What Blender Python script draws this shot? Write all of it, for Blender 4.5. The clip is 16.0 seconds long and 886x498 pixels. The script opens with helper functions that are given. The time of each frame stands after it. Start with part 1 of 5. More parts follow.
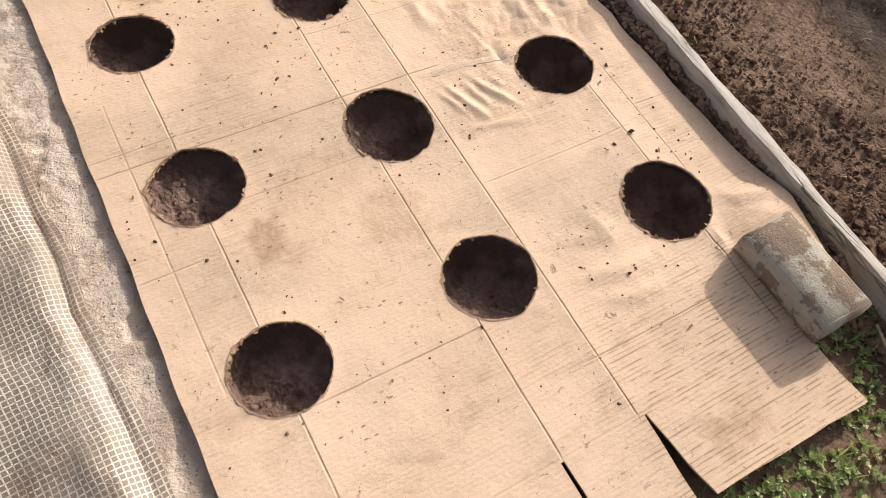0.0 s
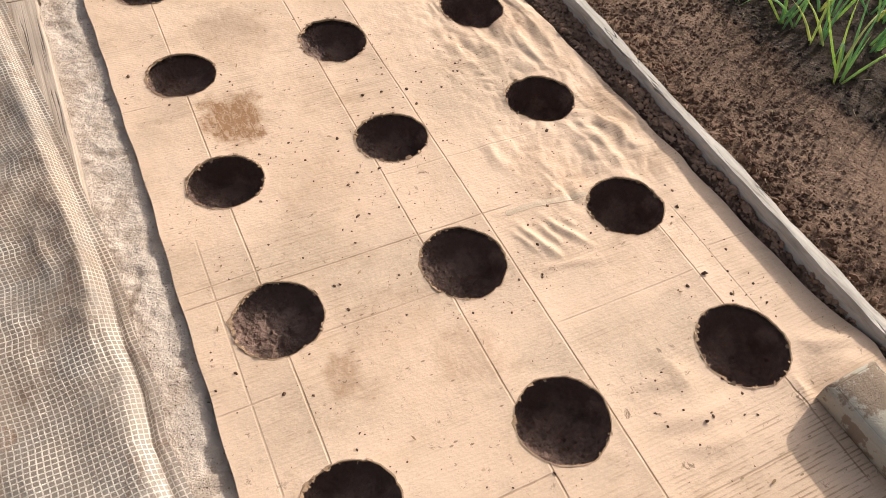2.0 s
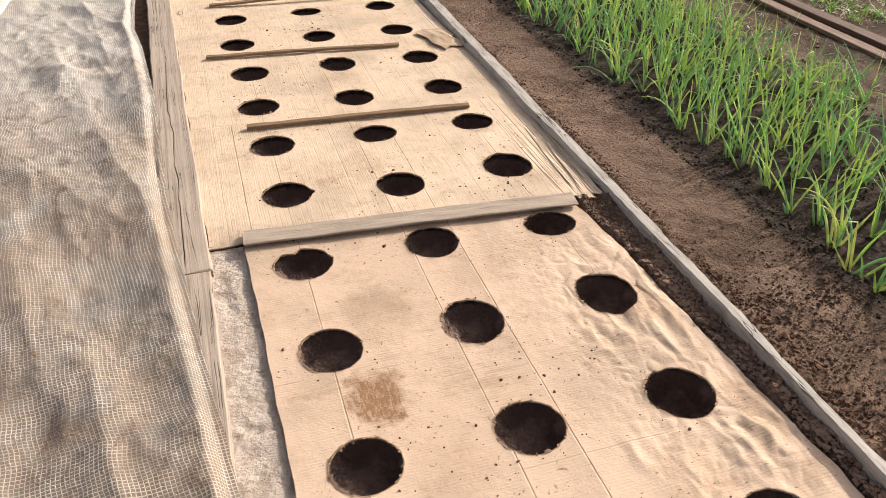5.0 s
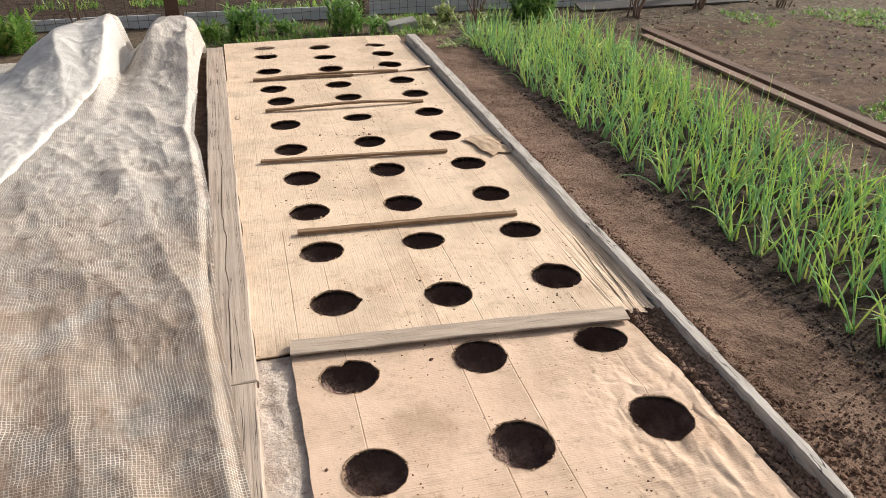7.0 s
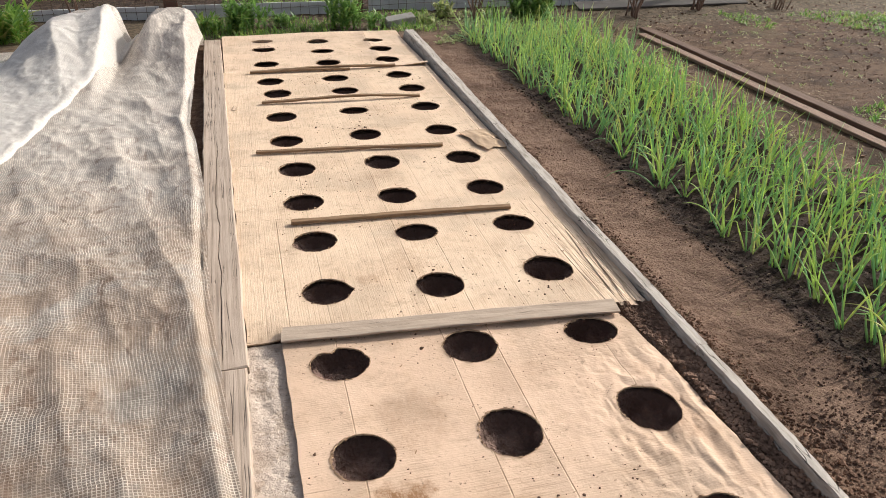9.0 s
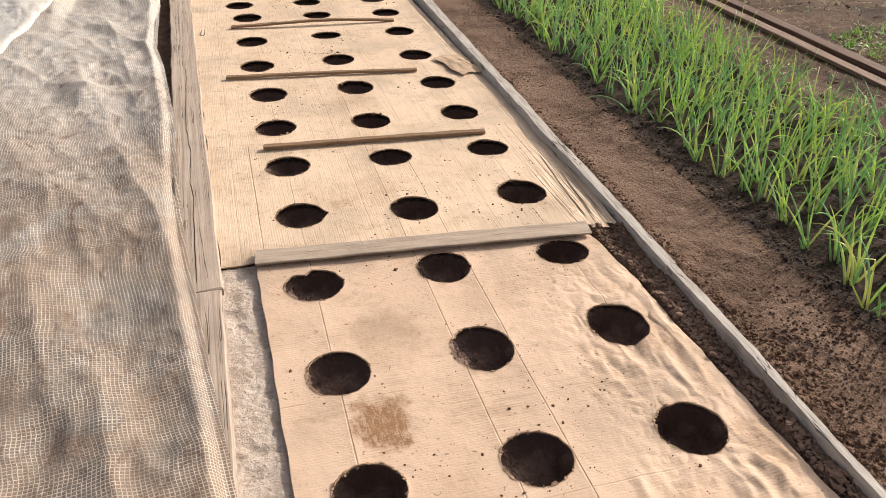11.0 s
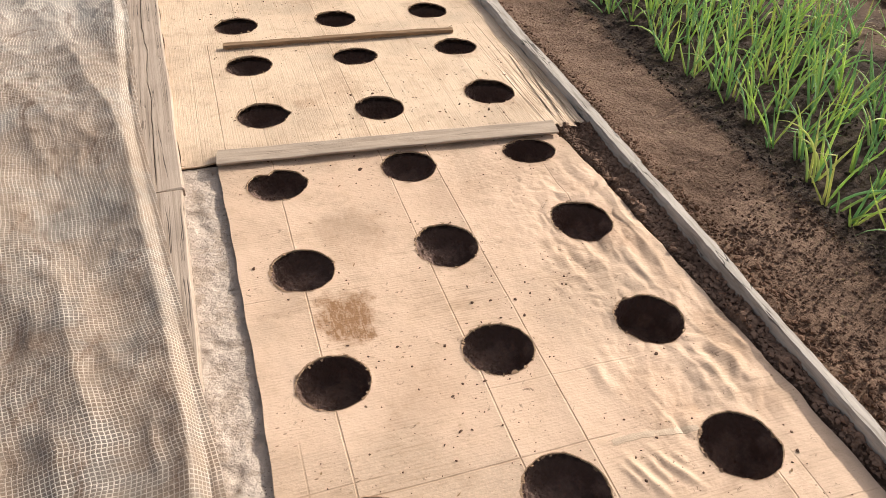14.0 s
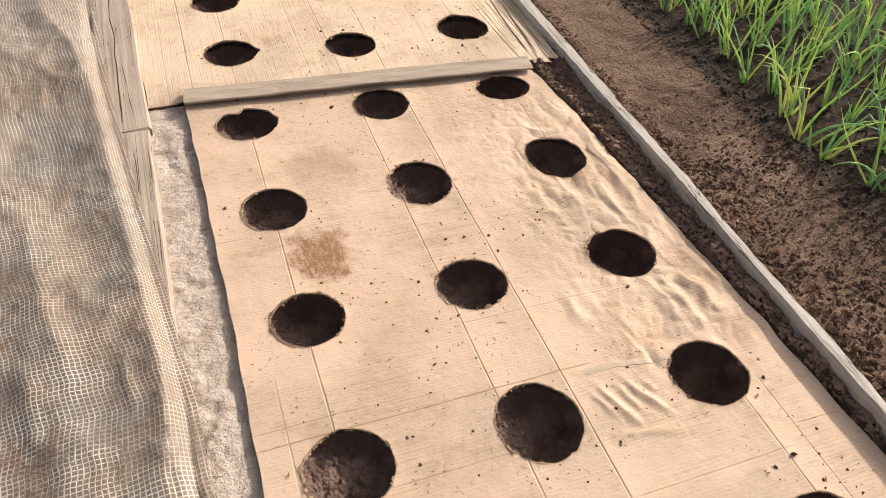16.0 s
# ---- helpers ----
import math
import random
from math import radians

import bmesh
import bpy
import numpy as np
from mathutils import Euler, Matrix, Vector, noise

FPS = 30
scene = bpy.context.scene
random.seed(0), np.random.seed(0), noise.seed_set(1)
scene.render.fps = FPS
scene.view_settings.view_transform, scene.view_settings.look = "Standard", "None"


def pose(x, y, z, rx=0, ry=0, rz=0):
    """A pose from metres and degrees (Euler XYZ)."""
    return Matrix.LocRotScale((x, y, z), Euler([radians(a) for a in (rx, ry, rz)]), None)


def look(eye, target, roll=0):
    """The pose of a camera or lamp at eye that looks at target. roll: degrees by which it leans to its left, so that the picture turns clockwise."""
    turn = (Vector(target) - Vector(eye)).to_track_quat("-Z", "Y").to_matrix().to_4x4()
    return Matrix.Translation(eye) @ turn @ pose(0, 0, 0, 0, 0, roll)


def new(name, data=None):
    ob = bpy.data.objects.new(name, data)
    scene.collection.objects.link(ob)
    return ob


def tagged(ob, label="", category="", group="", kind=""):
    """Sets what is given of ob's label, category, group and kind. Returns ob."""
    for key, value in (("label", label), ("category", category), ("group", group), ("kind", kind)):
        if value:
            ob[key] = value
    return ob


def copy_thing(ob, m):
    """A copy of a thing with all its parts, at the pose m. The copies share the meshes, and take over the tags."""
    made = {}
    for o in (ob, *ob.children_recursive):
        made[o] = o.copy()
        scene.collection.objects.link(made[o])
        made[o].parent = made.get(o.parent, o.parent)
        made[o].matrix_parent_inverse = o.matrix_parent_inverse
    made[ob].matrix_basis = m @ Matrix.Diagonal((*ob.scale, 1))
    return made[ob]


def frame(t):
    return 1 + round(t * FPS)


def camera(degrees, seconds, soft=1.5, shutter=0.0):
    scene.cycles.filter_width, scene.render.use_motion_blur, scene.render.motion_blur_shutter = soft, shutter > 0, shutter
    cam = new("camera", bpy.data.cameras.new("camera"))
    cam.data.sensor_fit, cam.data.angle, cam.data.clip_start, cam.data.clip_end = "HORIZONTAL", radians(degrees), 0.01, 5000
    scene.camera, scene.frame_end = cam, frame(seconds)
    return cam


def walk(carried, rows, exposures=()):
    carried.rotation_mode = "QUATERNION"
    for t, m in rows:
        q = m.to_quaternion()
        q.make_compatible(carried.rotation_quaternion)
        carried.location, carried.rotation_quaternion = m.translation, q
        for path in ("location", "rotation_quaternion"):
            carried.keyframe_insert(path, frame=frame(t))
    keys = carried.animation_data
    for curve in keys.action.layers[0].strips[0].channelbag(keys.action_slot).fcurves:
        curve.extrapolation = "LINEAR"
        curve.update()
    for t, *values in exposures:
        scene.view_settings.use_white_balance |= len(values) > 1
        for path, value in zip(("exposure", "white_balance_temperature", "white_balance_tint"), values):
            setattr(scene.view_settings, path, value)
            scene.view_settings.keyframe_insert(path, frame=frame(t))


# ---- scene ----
cam = camera(61.8, 16.0, soft=0.5)
PATH = [
    (0, (0.074, -2.024, 1.079), (0.727, -1.236, -0.64), 12.2),
    (0.5, (0.072, -2.017, 1.091), (0.717, -1.177, -0.606), 10.4),
    (1, (0.071, -2.011, 1.095), (0.734, -1.098, -0.556), 9.2),
    (1.5, (0.069, -2.001, 1.104), (0.721, -1.016, -0.51), 8.0),
    (2, (0.058, -1.985, 1.121), (0.675, -0.901, -0.442), 5.5),
    (2.5, (0.043, -1.954, 1.149), (0.646, -0.746, -0.328), 4.0),
    (3, (0.032, -1.932, 1.171), (0.618, -0.614, -0.214), 3.3),
    (3.5, (0.021, -1.918, 1.19), (0.587, -0.519, -0.122), 2.6),
    (4, (0.011, -1.902, 1.204), (0.571, -0.442, -0.044), 2.2),
    (4.5, (0.006, -1.887, 1.225), (0.549, -0.377, 0.032), 1.5),
    (5, (-0.002, -1.871, 1.242), (0.512, -0.313, 0.099), 0.8),
    (5.2, (-0.004, -1.867, 1.249), (0.496, -0.29, 0.125), 0.5),
    (7.3, (-0.013, -1.803, 1.293), (0.428, -0.087, 0.364), 0.2),
    (7.5, (-0.006, -1.801, 1.288), (0.432, -0.083, 0.361), 0.3),
    (8, (0.001, -1.81, 1.288), (0.436, -0.091, 0.362), 0.4),
    (8.5, (-0.003, -1.83, 1.283), (0.432, -0.111, 0.359), 0.6),
    (9, (-0.004, -1.834, 1.27), (0.45, -0.129, 0.329), 1.0),
    (11.5, (0.007, -1.869, 1.232), (0.506, -0.296, 0.102), 2.0),
    (12, (0.012, -1.87, 1.224), (0.521, -0.329, 0.057), 2.3),
    (12.5, (0.017, -1.874, 1.219), (0.529, -0.356, 0.022), 2.5),
    (13, (0.024, -1.881, 1.212), (0.536, -0.38, -0.007), 2.5),
    (13.5, (0.027, -1.887, 1.207), (0.545, -0.407, -0.034), 2.8),
    (14, (0.03, -1.892, 1.2), (0.547, -0.439, -0.073), 2.9),
    (14.5, (0.032, -1.893, 1.193), (0.556, -0.477, -0.119), 3.3),
    (15, (0.039, -1.9, 1.188), (0.571, -0.516, -0.155), 3.6),
    (15.5, (0.043, -1.907, 1.183), (0.585, -0.547, -0.18), 3.7),
    (16, (0.04, -1.908, 1.18), (0.584, -0.565, -0.198), 3.8),
]
walk(cam, [(t, look(eye, target, roll)) for t, eye, target, roll in PATH], exposures=[(0, 0.36, 6550, 11), (1, 0.34, 6550, 11), (2.5, 0.38, 6500, 10), (5, 0.36, 6550, 11), (7.5, 0.32, 6300, 9), (9.2, 0.33, 6350, 10), (11.5, 0.30, 6650, 12), (16, 0.35, 6650, 11)])

# ---- world, sun ----
SUN_ELEV, SUN_AZ = radians(28), radians(69)
world = bpy.data.worlds.new("sky")
scene.world = world
world.use_nodes = True
wn = world.node_tree
sky = wn.nodes.new("ShaderNodeTexSky")
sky.sky_type = "NISHITA"
sky.sun_disc = False
sky.sun_elevation, sky.sun_rotation = SUN_ELEV, SUN_AZ
sky.air_density, sky.dust_density, sky.ozone_density = 0.6, 4.0, 0.3
haze = wn.nodes.new("ShaderNodeHueSaturation")
haze.inputs["Saturation"].default_value = 0.45
wn.links.new(sky.outputs[0], haze.inputs["Color"])
wn.links.new(haze.outputs[0], wn.nodes["Background"].inputs[0])
wn.nodes["Background"].inputs[1].default_value = 0.15
sun_data = bpy.data.lights.new("sun", "SUN")
sun_data.energy, sun_data.angle, sun_data.color = 3.3, radians(0.6), (1.0, 0.93, 0.82)
sun = new("sun", sun_data)
sun_dir = Vector((math.sin(SUN_AZ) * math.cos(SUN_ELEV), math.cos(SUN_AZ) * math.cos(SUN_ELEV), math.sin(SUN_ELEV)))
sun.matrix_world = look(sun_dir * 30, (0, 0, 0))


# ---- small tools ----
RNG = np.random.default_rng(7)
PERM = np.random.default_rng(3).random((257, 257))


def vnoise(x, y, seed=0):
    """Smooth value noise from 0 to 1 on numpy arrays."""
    x, y = np.asarray(x, float) + seed * 17.31, np.asarray(y, float) + seed * 9.77
    i, j = np.floor(x).astype(int), np.floor(y).astype(int)
    fx, fy = x - i, y - j
    fx, fy = fx * fx * (3 - 2 * fx), fy * fy * (3 - 2 * fy)
    a, b = PERM[i % 256, j % 256], PERM[(i + 1) % 256, j % 256]
    c, d = PERM[i % 256, (j + 1) % 256], PERM[(i + 1) % 256, (j + 1) % 256]
    return (a * (1 - fx) + b * fx) * (1 - fy) + (c * (1 - fx) + d * fx) * fy


def fbm(x, y, octaves=4, seed=0):
    total, amp, norm = 0.0, 1.0, 0.0
    for o in range(octaves):
        total = total + amp * vnoise(np.asarray(x) * 2 ** o, np.asarray(y) * 2 ** o, seed + o)
        norm += amp
        amp *= 0.5
    return total / norm


def smooth(a, b, x):
    t = np.clip((np.asarray(x, float) - a) / (b - a), 0, 1)
    return t * t * (3 - 2 * t)


def raw_mesh(name, verts, faces, mats, smooth_faces=True, mat_of=None):
    me = bpy.data.meshes.new(name)
    me.from_pydata([tuple(v) for v in verts], [], [tuple(f) for f in faces])
    for m in mats if isinstance(mats, (list, tuple)) else [mats]:
        me.materials.append(m)
    if mat_of is not None:
        me.polygons.foreach_set("material_index", mat_of)
    me.polygons.foreach_set("use_smooth", [smooth_faces] * len(me.polygons))
    me.update()
    return me


def bm_mesh(name, bm, mat, smooth_faces=False):
    me = bpy.data.meshes.new(name)
    bm.to_mesh(me)
    bm.free()
    me.materials.append(mat)
    if smooth_faces:
        me.polygons.foreach_set("use_smooth", [True] * len(me.polygons))
    return me


def part(name, data, parent, label="", m=None):
    ob = new(name, data)
    ob.parent = parent
    if m is not None:
        ob.matrix_basis = m
    if label:
        tagged(ob, label)
    return ob


def empty(name, m=None):
    ob = new(name)
    ob.empty_display_size = 0.1
    if m is not None:
        ob.matrix_basis = m
    return ob


def tube(points, radii, sides=6, flat=1.0):
    """Vertices and faces of a tapered tube along points."""
    pts = [Vector(p) for p in points]
    verts, faces = [], []
    side = None
    for i, p in enumerate(pts):
        t = (pts[min(i + 1, len(pts) - 1)] - pts[max(i - 1, 0)]).normalized()
        ref = side if side is not None else (Vector((1, 0, 0)) if abs(t.x) < 0.8 else Vector((0, 1, 0)))
        u = (ref - t * ref.dot(t)).normalized()
        side = u
        w = t.cross(u)
        for k in range(sides):
            a = 2 * math.pi * k / sides
            verts.append(p + (u * math.cos(a) + w * math.sin(a) * flat) * radii[i])
    for i in range(len(pts) - 1):
        for k in range(sides):
            k2 = (k + 1) % sides
            faces.append((i * sides + k, i * sides + k2, (i + 1) * sides + k2, (i + 1) * sides + k))
    faces.append(tuple(range(sides))[::-1])
    faces.append(tuple((len(pts) - 1) * sides + k for k in range(sides)))
    return verts, faces


class Gather:
    """Collects many small pieces into one mesh."""

    def __init__(self):
        self.v, self.f, self.n = [], [], 0

    def add(self, verts, faces):
        self.v.append(np.asarray([tuple(p) for p in verts], float))
        self.f.extend([tuple(i + self.n for i in f) for f in faces])
        self.n += len(verts)

    def mesh(self, name, mat, smooth_faces=True):
        return raw_mesh(name, np.vstack(self.v), self.f, mat, smooth_faces)


# ---- materials ----
class Mat:
    """A node material under construction."""

    def __init__(self, name, rough=0.8, spec=0.3, metal=0.0):
        self.m = bpy.data.materials.new(name)
        self.m.use_nodes = True
        self.t = self.m.node_tree
        self.b = self.t.nodes["Principled BSDF"]
        self.out = self.t.nodes["Material Output"]
        self.b.inputs["Roughness"].default_value = rough
        self.b.inputs["Specular IOR Level"].default_value = spec
        self.b.inputs["Metallic"].default_value = metal
        self.co = self.node("ShaderNodeTexCoord").outputs["Object"]
        self.normal = None

    def node(self, kind, **props):
        n = self.t.nodes.new(kind)
        for k, v in props.items():
            if k == "operation":
                n.operation = v
            elif k == "blend_type":
                n.blend_type = v
            elif k == "data_type":
                n.data_type = v
            elif k == "feature":
                n.feature = v
            elif k == "noise_type":
                n.noise_type = v
        return n

    def put(self, socket, value):
        if isinstance(value, bpy.types.NodeSocket):
            self.t.links.new(value, socket)
        else:
            socket.default_value = value

    def math(self, op, a, b=0.0, c=None, clamp=False):
        n = self.node("ShaderNodeMath", operation=op)
        n.use_clamp = clamp
        self.put(n.inputs[0], a)
        self.put(n.inputs[1], b)
        if c is not None:
            self.put(n.inputs[2], c)
        return n.outputs[0]

    def mapped(self, scale=(1, 1, 1), rot=(0, 0, 0), loc=(0, 0, 0), co=None):
        n = self.node("ShaderNodeMapping")
        self.put(n.inputs[0], co or self.co)
        n.inputs["Scale"].default_value = scale
        n.inputs["Rotation"].default_value = rot
        n.inputs["Location"].default_value = loc
        return n.outputs[0]

    def noise(self, scale, detail=4, rough=0.55, co=None, distort=0.0):
        n = self.node("ShaderNodeTexNoise")
        self.put(n.inputs["Vector"], co or self.co)
        n.inputs["Scale"].default_value = scale
        n.inputs["Detail"].default_value = detail
        n.inputs["Roughness"].default_value = rough
        n.inputs["Distortion"].default_value = distort
        return n.outputs[0]

    def voronoi(self, scale, feature="F1", co=None):
        n = self.node("ShaderNodeTexVoronoi", feature=feature)
        self.put(n.inputs["Vector"], co or self.co)
        n.inputs["Scale"].default_value = scale
        return n.outputs["Distance"]

    def ramp(self, fac, *stops):
        n = self.node("ShaderNodeValToRGB")
        self.put(n.inputs[0], fac)
        e = n.color_ramp.elements
        while len(e) < len(stops):
            e.new(0.5)
        for el, (p, c) in zip(e, stops):
            el.position = p
            el.color = (*c, 1) if isinstance(c, tuple) else (c, c, c, 1)
        return n.outputs[0]

    def step(self, x, a, b, lo=0.0, hi=1.0):
        n = self.node("ShaderNodeMapRange")
        n.interpolation_type = "SMOOTHSTEP"
        for i, v in enumerate((x, a, b, lo, hi)):
            self.put(n.inputs[i], v)
        return n.outputs[0]

    def mix(self, fac, a, b, blend="MIX"):
        n = self.node("ShaderNodeMix", data_type="RGBA")
        n.blend_type = blend
        n.clamp_factor = True
        self.put(n.inputs[0], fac)
        for s, v in ((n.inputs[6], a), (n.inputs[7], b)):
            self.put(s, (*v, 1) if isinstance(v, tuple) else v)
        return n.outputs[2]

    def xyz(self, co=None):
        n = self.node("ShaderNodeSeparateXYZ")
        self.put(n.inputs[0], co or self.co)
        return n.outputs

    def bump(self, height, strength, dist):
        n = self.node("ShaderNodeBump")
        n.inputs["Strength"].default_value = strength
        n.inputs["Distance"].default_value = dist
        self.put(n.inputs["Height"], height)
        if self.normal is not None:
            self.put(n.inputs["Normal"], self.normal)
        self.normal = n.outputs[0]
        self.put(self.b.inputs["Normal"], self.normal)

    def color(self, c):
        self.put(self.b.inputs["Base Color"], (*c, 1) if isinstance(c, tuple) else c)


def mat_soil(name, dry, wet, moist=0.5, clod=1.0, rough=0.95, spec=0.2):
    m = Mat(name, rough, spec)
    big = m.noise(2.2, 5, 0.6)
    mid = m.noise(19, 6, 0.65)
    fine = m.noise(160, 4, 0.7)
    f = m.math("ADD", m.math("MULTIPLY", big, 0.9), m.math("MULTIPLY", mid, 0.7))
    f = m.step(f, 0.55 + 0.5 * moist, 0.75 + 0.5 * moist)
    c = m.mix(f, wet, dry)
    c = m.mix(m.step(fine, 0.35, 0.75, 0.0, 0.55), c, m.mix(0.5, c, tuple(v * 0.35 for v in dry)))
    speck = m.step(m.voronoi(210), 0.06, 0.13, 1.0, 0.0)
    speck = m.math("MULTIPLY", speck, m.step(m.noise(31, 2), 0.52, 0.62))
    c = m.mix(m.math("MULTIPLY", speck, 0.45), c, (0.42, 0.36, 0.29))
    m.color(c)
    m.bump(m.noise(45, 6, 0.7), 0.9 * clod, 0.012)
    m.bump(m.voronoi(95), 0.7 * clod, 0.006)
    m.bump(fine, 0.6, 0.003)
    return m.m


def mat_wood(name, light, dark, axis="x", scale=1.0, crack=0.6, rough=0.85, along=0.18, across=14):
    m = Mat(name, rough, 0.25)
    s = {"x": (along, across, across), "y": (across, along, across)}[axis]
    co = m.mapped(tuple(v * scale for v in s))
    grain = m.noise(9, 6, 0.65, co, 0.5)
    fine = m.noise(42, 4, 0.7, co)
    blot = m.noise(5 * scale, 4, 0.6)
    c = m.ramp(grain, (0.3, dark), (0.52, light), (0.75, tuple(min(1, v * 1.18) for v in light)))
    c = m.mix(m.step(fine, 0.5, 0.7, 0, 0.5), c, dark)
    c = m.mix(m.step(blot, 0.5, 0.72, 0, 0.45), c, tuple(v * 0.6 for v in light))
    split = m.step(m.noise(3.2, 3, 0.5, m.mapped(tuple(v * scale * (0.9 if v == along else 1) for v in s)), 0.2), 0.485, 0.5)
    split2 = m.step(m.noise(3.2, 3, 0.5, m.mapped(tuple(v * scale * (0.9 if v == along else 1) for v in s)), 0.2), 0.5, 0.515, 1, 0)
    line = m.math("MULTIPLY", split, split2)
    line = m.math("MULTIPLY", line, m.step(blot, 0.45, 0.6))
    c = m.mix(m.math("MULTIPLY", line, crack), c, (0.03, 0.025, 0.02))
    m.color(c)
    m.bump(grain, 0.5, 0.002)
    m.bump(fine, 0.35, 0.001)
    m.bump(m.math("MULTIPLY", line, -1.0), crack, 0.004)
    return m.m


def mat_leaf(name, base, tip, yellow=(0.32, 0.3, 0.06), amount=0.2):
    m = Mat(name, 0.36, 0.5)
    n = m.noise(30, 3)
    r = m.node("ShaderNodeObjectInfo").outputs["Random"]
    isl = m.node("ShaderNodeNewGeometry").outputs["Random Per Island"]
    mixr = m.math("FRACT", m.math("ADD", m.math("MULTIPLY", r, 7.3), m.math("MULTIPLY", isl, 3.1)))
    c = m.mix(m.step(mixr, 0.1, 0.9), base, tip)
    c = m.mix(m.step(n, 0.4, 0.8, 0, 0.35), c, tuple(v * 0.7 for v in base))
    c = m.mix(m.step(mixr, 1 - amount, 1.0, 0, 0.75), c, yellow)
    m.color(c)
    m.b.inputs["Subsurface Weight"].default_value = 0.0
    tr = m.node("ShaderNodeBsdfTranslucent")
    m.put(tr.inputs[0], c)
    mx = m.node("ShaderNodeMixShader")
    mx.inputs[0].default_value = 0.5
    m.t.links.new(m.b.outputs[0], mx.inputs[1])
    m.t.links.new(tr.outputs[0], mx.inputs[2])
    m.t.links.new(mx.outputs[0], m.out.inputs[0])
    return m.m


def mat_cardboard(name, flute, creases_x, creases_y, stains, wrinkle, dirty_corner=False, tones=((0.67, 0.484, 0.350), (0.622, 0.442, 0.314))):
    """flute: the axis along which the corrugation runs; creases: (place, from, to, strength)."""
    m = Mat(name, 0.78, 0.25)
    x, y, _ = m.xyz()
    wob = m.math("MULTIPLY", m.math("SUBTRACT", m.noise(6, 3), 0.5), 0.012)
    big = m.noise(3.1, 4, 0.55)
    mid = m.noise(17, 5, 0.6)
    c = m.mix(m.step(big, 0.35, 0.7), *tones)
    c = m.mix(m.step(mid, 0.5, 0.75, 0, 0.35), c, (0.50, 0.335, 0.205))
    # handled and trodden smudges
    smudge = m.math("MULTIPLY", m.step(m.noise(5.3, 6, 0.72, m.mapped((1, 1.5, 1), loc=(1.3, 0.4, 0)), 0.5), 0.52, 0.70), m.step(m.noise(38, 4, 0.7), 0.3, 0.6, 0.25, 1.0))
    c = m.mix(m.math("MULTIPLY", smudge, 0.65), c, (0.40, 0.275, 0.18))
    trodden = m.math("MULTIPLY", m.step(m.noise(2.6, 3, 0.5, m.mapped((1, 1, 1), loc=(7.3, 2.9, 0))), 0.50, 0.68), m.step(m.noise(150, 3, 0.7), 0.3, 0.65, 0.35, 1.0))
    c = m.mix(m.math("MULTIPLY", trodden, 0.58), c, (0.37, 0.285, 0.205))
    # paper fibre and scuffs
    c = m.mix(m.step(m.noise(420, 3, 0.7), 0.45, 0.72, 0, 0.3), c, (0.42, 0.29, 0.19))
    scuff = m.math("ABSOLUTE", m.math("SUBTRACT", m.noise(13, 4, 0.6, distort=1.4), 0.5))
    c = m.mix(m.math("MULTIPLY", m.step(scuff, 0.0, 0.006, 1, 0), m.step(m.noise(4.1, 3), 0.5, 0.62, 0, 0.55)), c, (0.33, 0.22, 0.135))
    # printed-through ribs and grime gathered on them
    along, across = (x, y) if flute == "x" else (y, x)
    stretch = (4, 60, 1) if flute == "x" else (60, 4, 1)
    streak = m.noise(2.4, 4, 0.6, m.mapped(stretch))
    rib = m.math("SINE", m.math("MULTIPLY", m.math("ADD", across, m.math("MULTIPLY", wob, 0.4)), 2 * math.pi / 0.0078))
    grime = m.step(m.noise(4.3, 5, 0.62, m.mapped((1, 1, 1), loc=(3.1, 1.7, 0))), 0.46, 0.68)
    if dirty_corner:
        corner = m.math("MULTIPLY", m.step(m.math("ADD", y, m.math("MULTIPLY", big, 0.3)), -1.50, -1.68), m.step(m.math("ADD", x, m.math("MULTIPLY", mid, 0.2)), 0.60, 0.75))
        grime = m.math("MAXIMUM", grime, m.math("MULTIPLY", corner, m.step(m.noise(11, 4, 0.6), 0.3, 0.55, 0.1, 0.55)))
    c = m.mix(m.math("MULTIPLY", grime, m.step(streak, 0.42, 0.62, 0.16, 0.42)), c, (0.36, 0.25, 0.16))
    dash = m.step(m.noise(60, 3, 0.6, m.mapped((0.35, 1, 1) if flute == "x" else (1, 0.35, 1))), 0.42, 0.58)
    ribd = m.math("MULTIPLY", m.math("MULTIPLY", m.step(rib, 0.1, 0.9), dash), m.math("MULTIPLY", m.math("MAXIMUM", grime, corner) if dirty_corner else grime, m.step(streak, 0.32, 0.55)))
    c = m.mix(m.math("MULTIPLY", ribd, m.math("ADD", 0.42, m.math("MULTIPLY", corner, 0.4)) if dirty_corner else 0.42), c, (0.27, 0.18, 0.11))
    # stains with shapes of their own
    edge = m.math("MULTIPLY", m.math("SUBTRACT", m.noise(28, 4, 0.65), 0.5), 0.09)
    edge2 = m.math("MULTIPLY", m.math("SUBTRACT", m.noise(9, 3, 0.6), 0.5), 0.10)
    wavy = m.step(m.noise(70, 4, 0.7, m.mapped((1.6, 0.6, 1), (0, 0, 0.25)), 0.8), 0.35, 0.62, 0.5, 1.15)
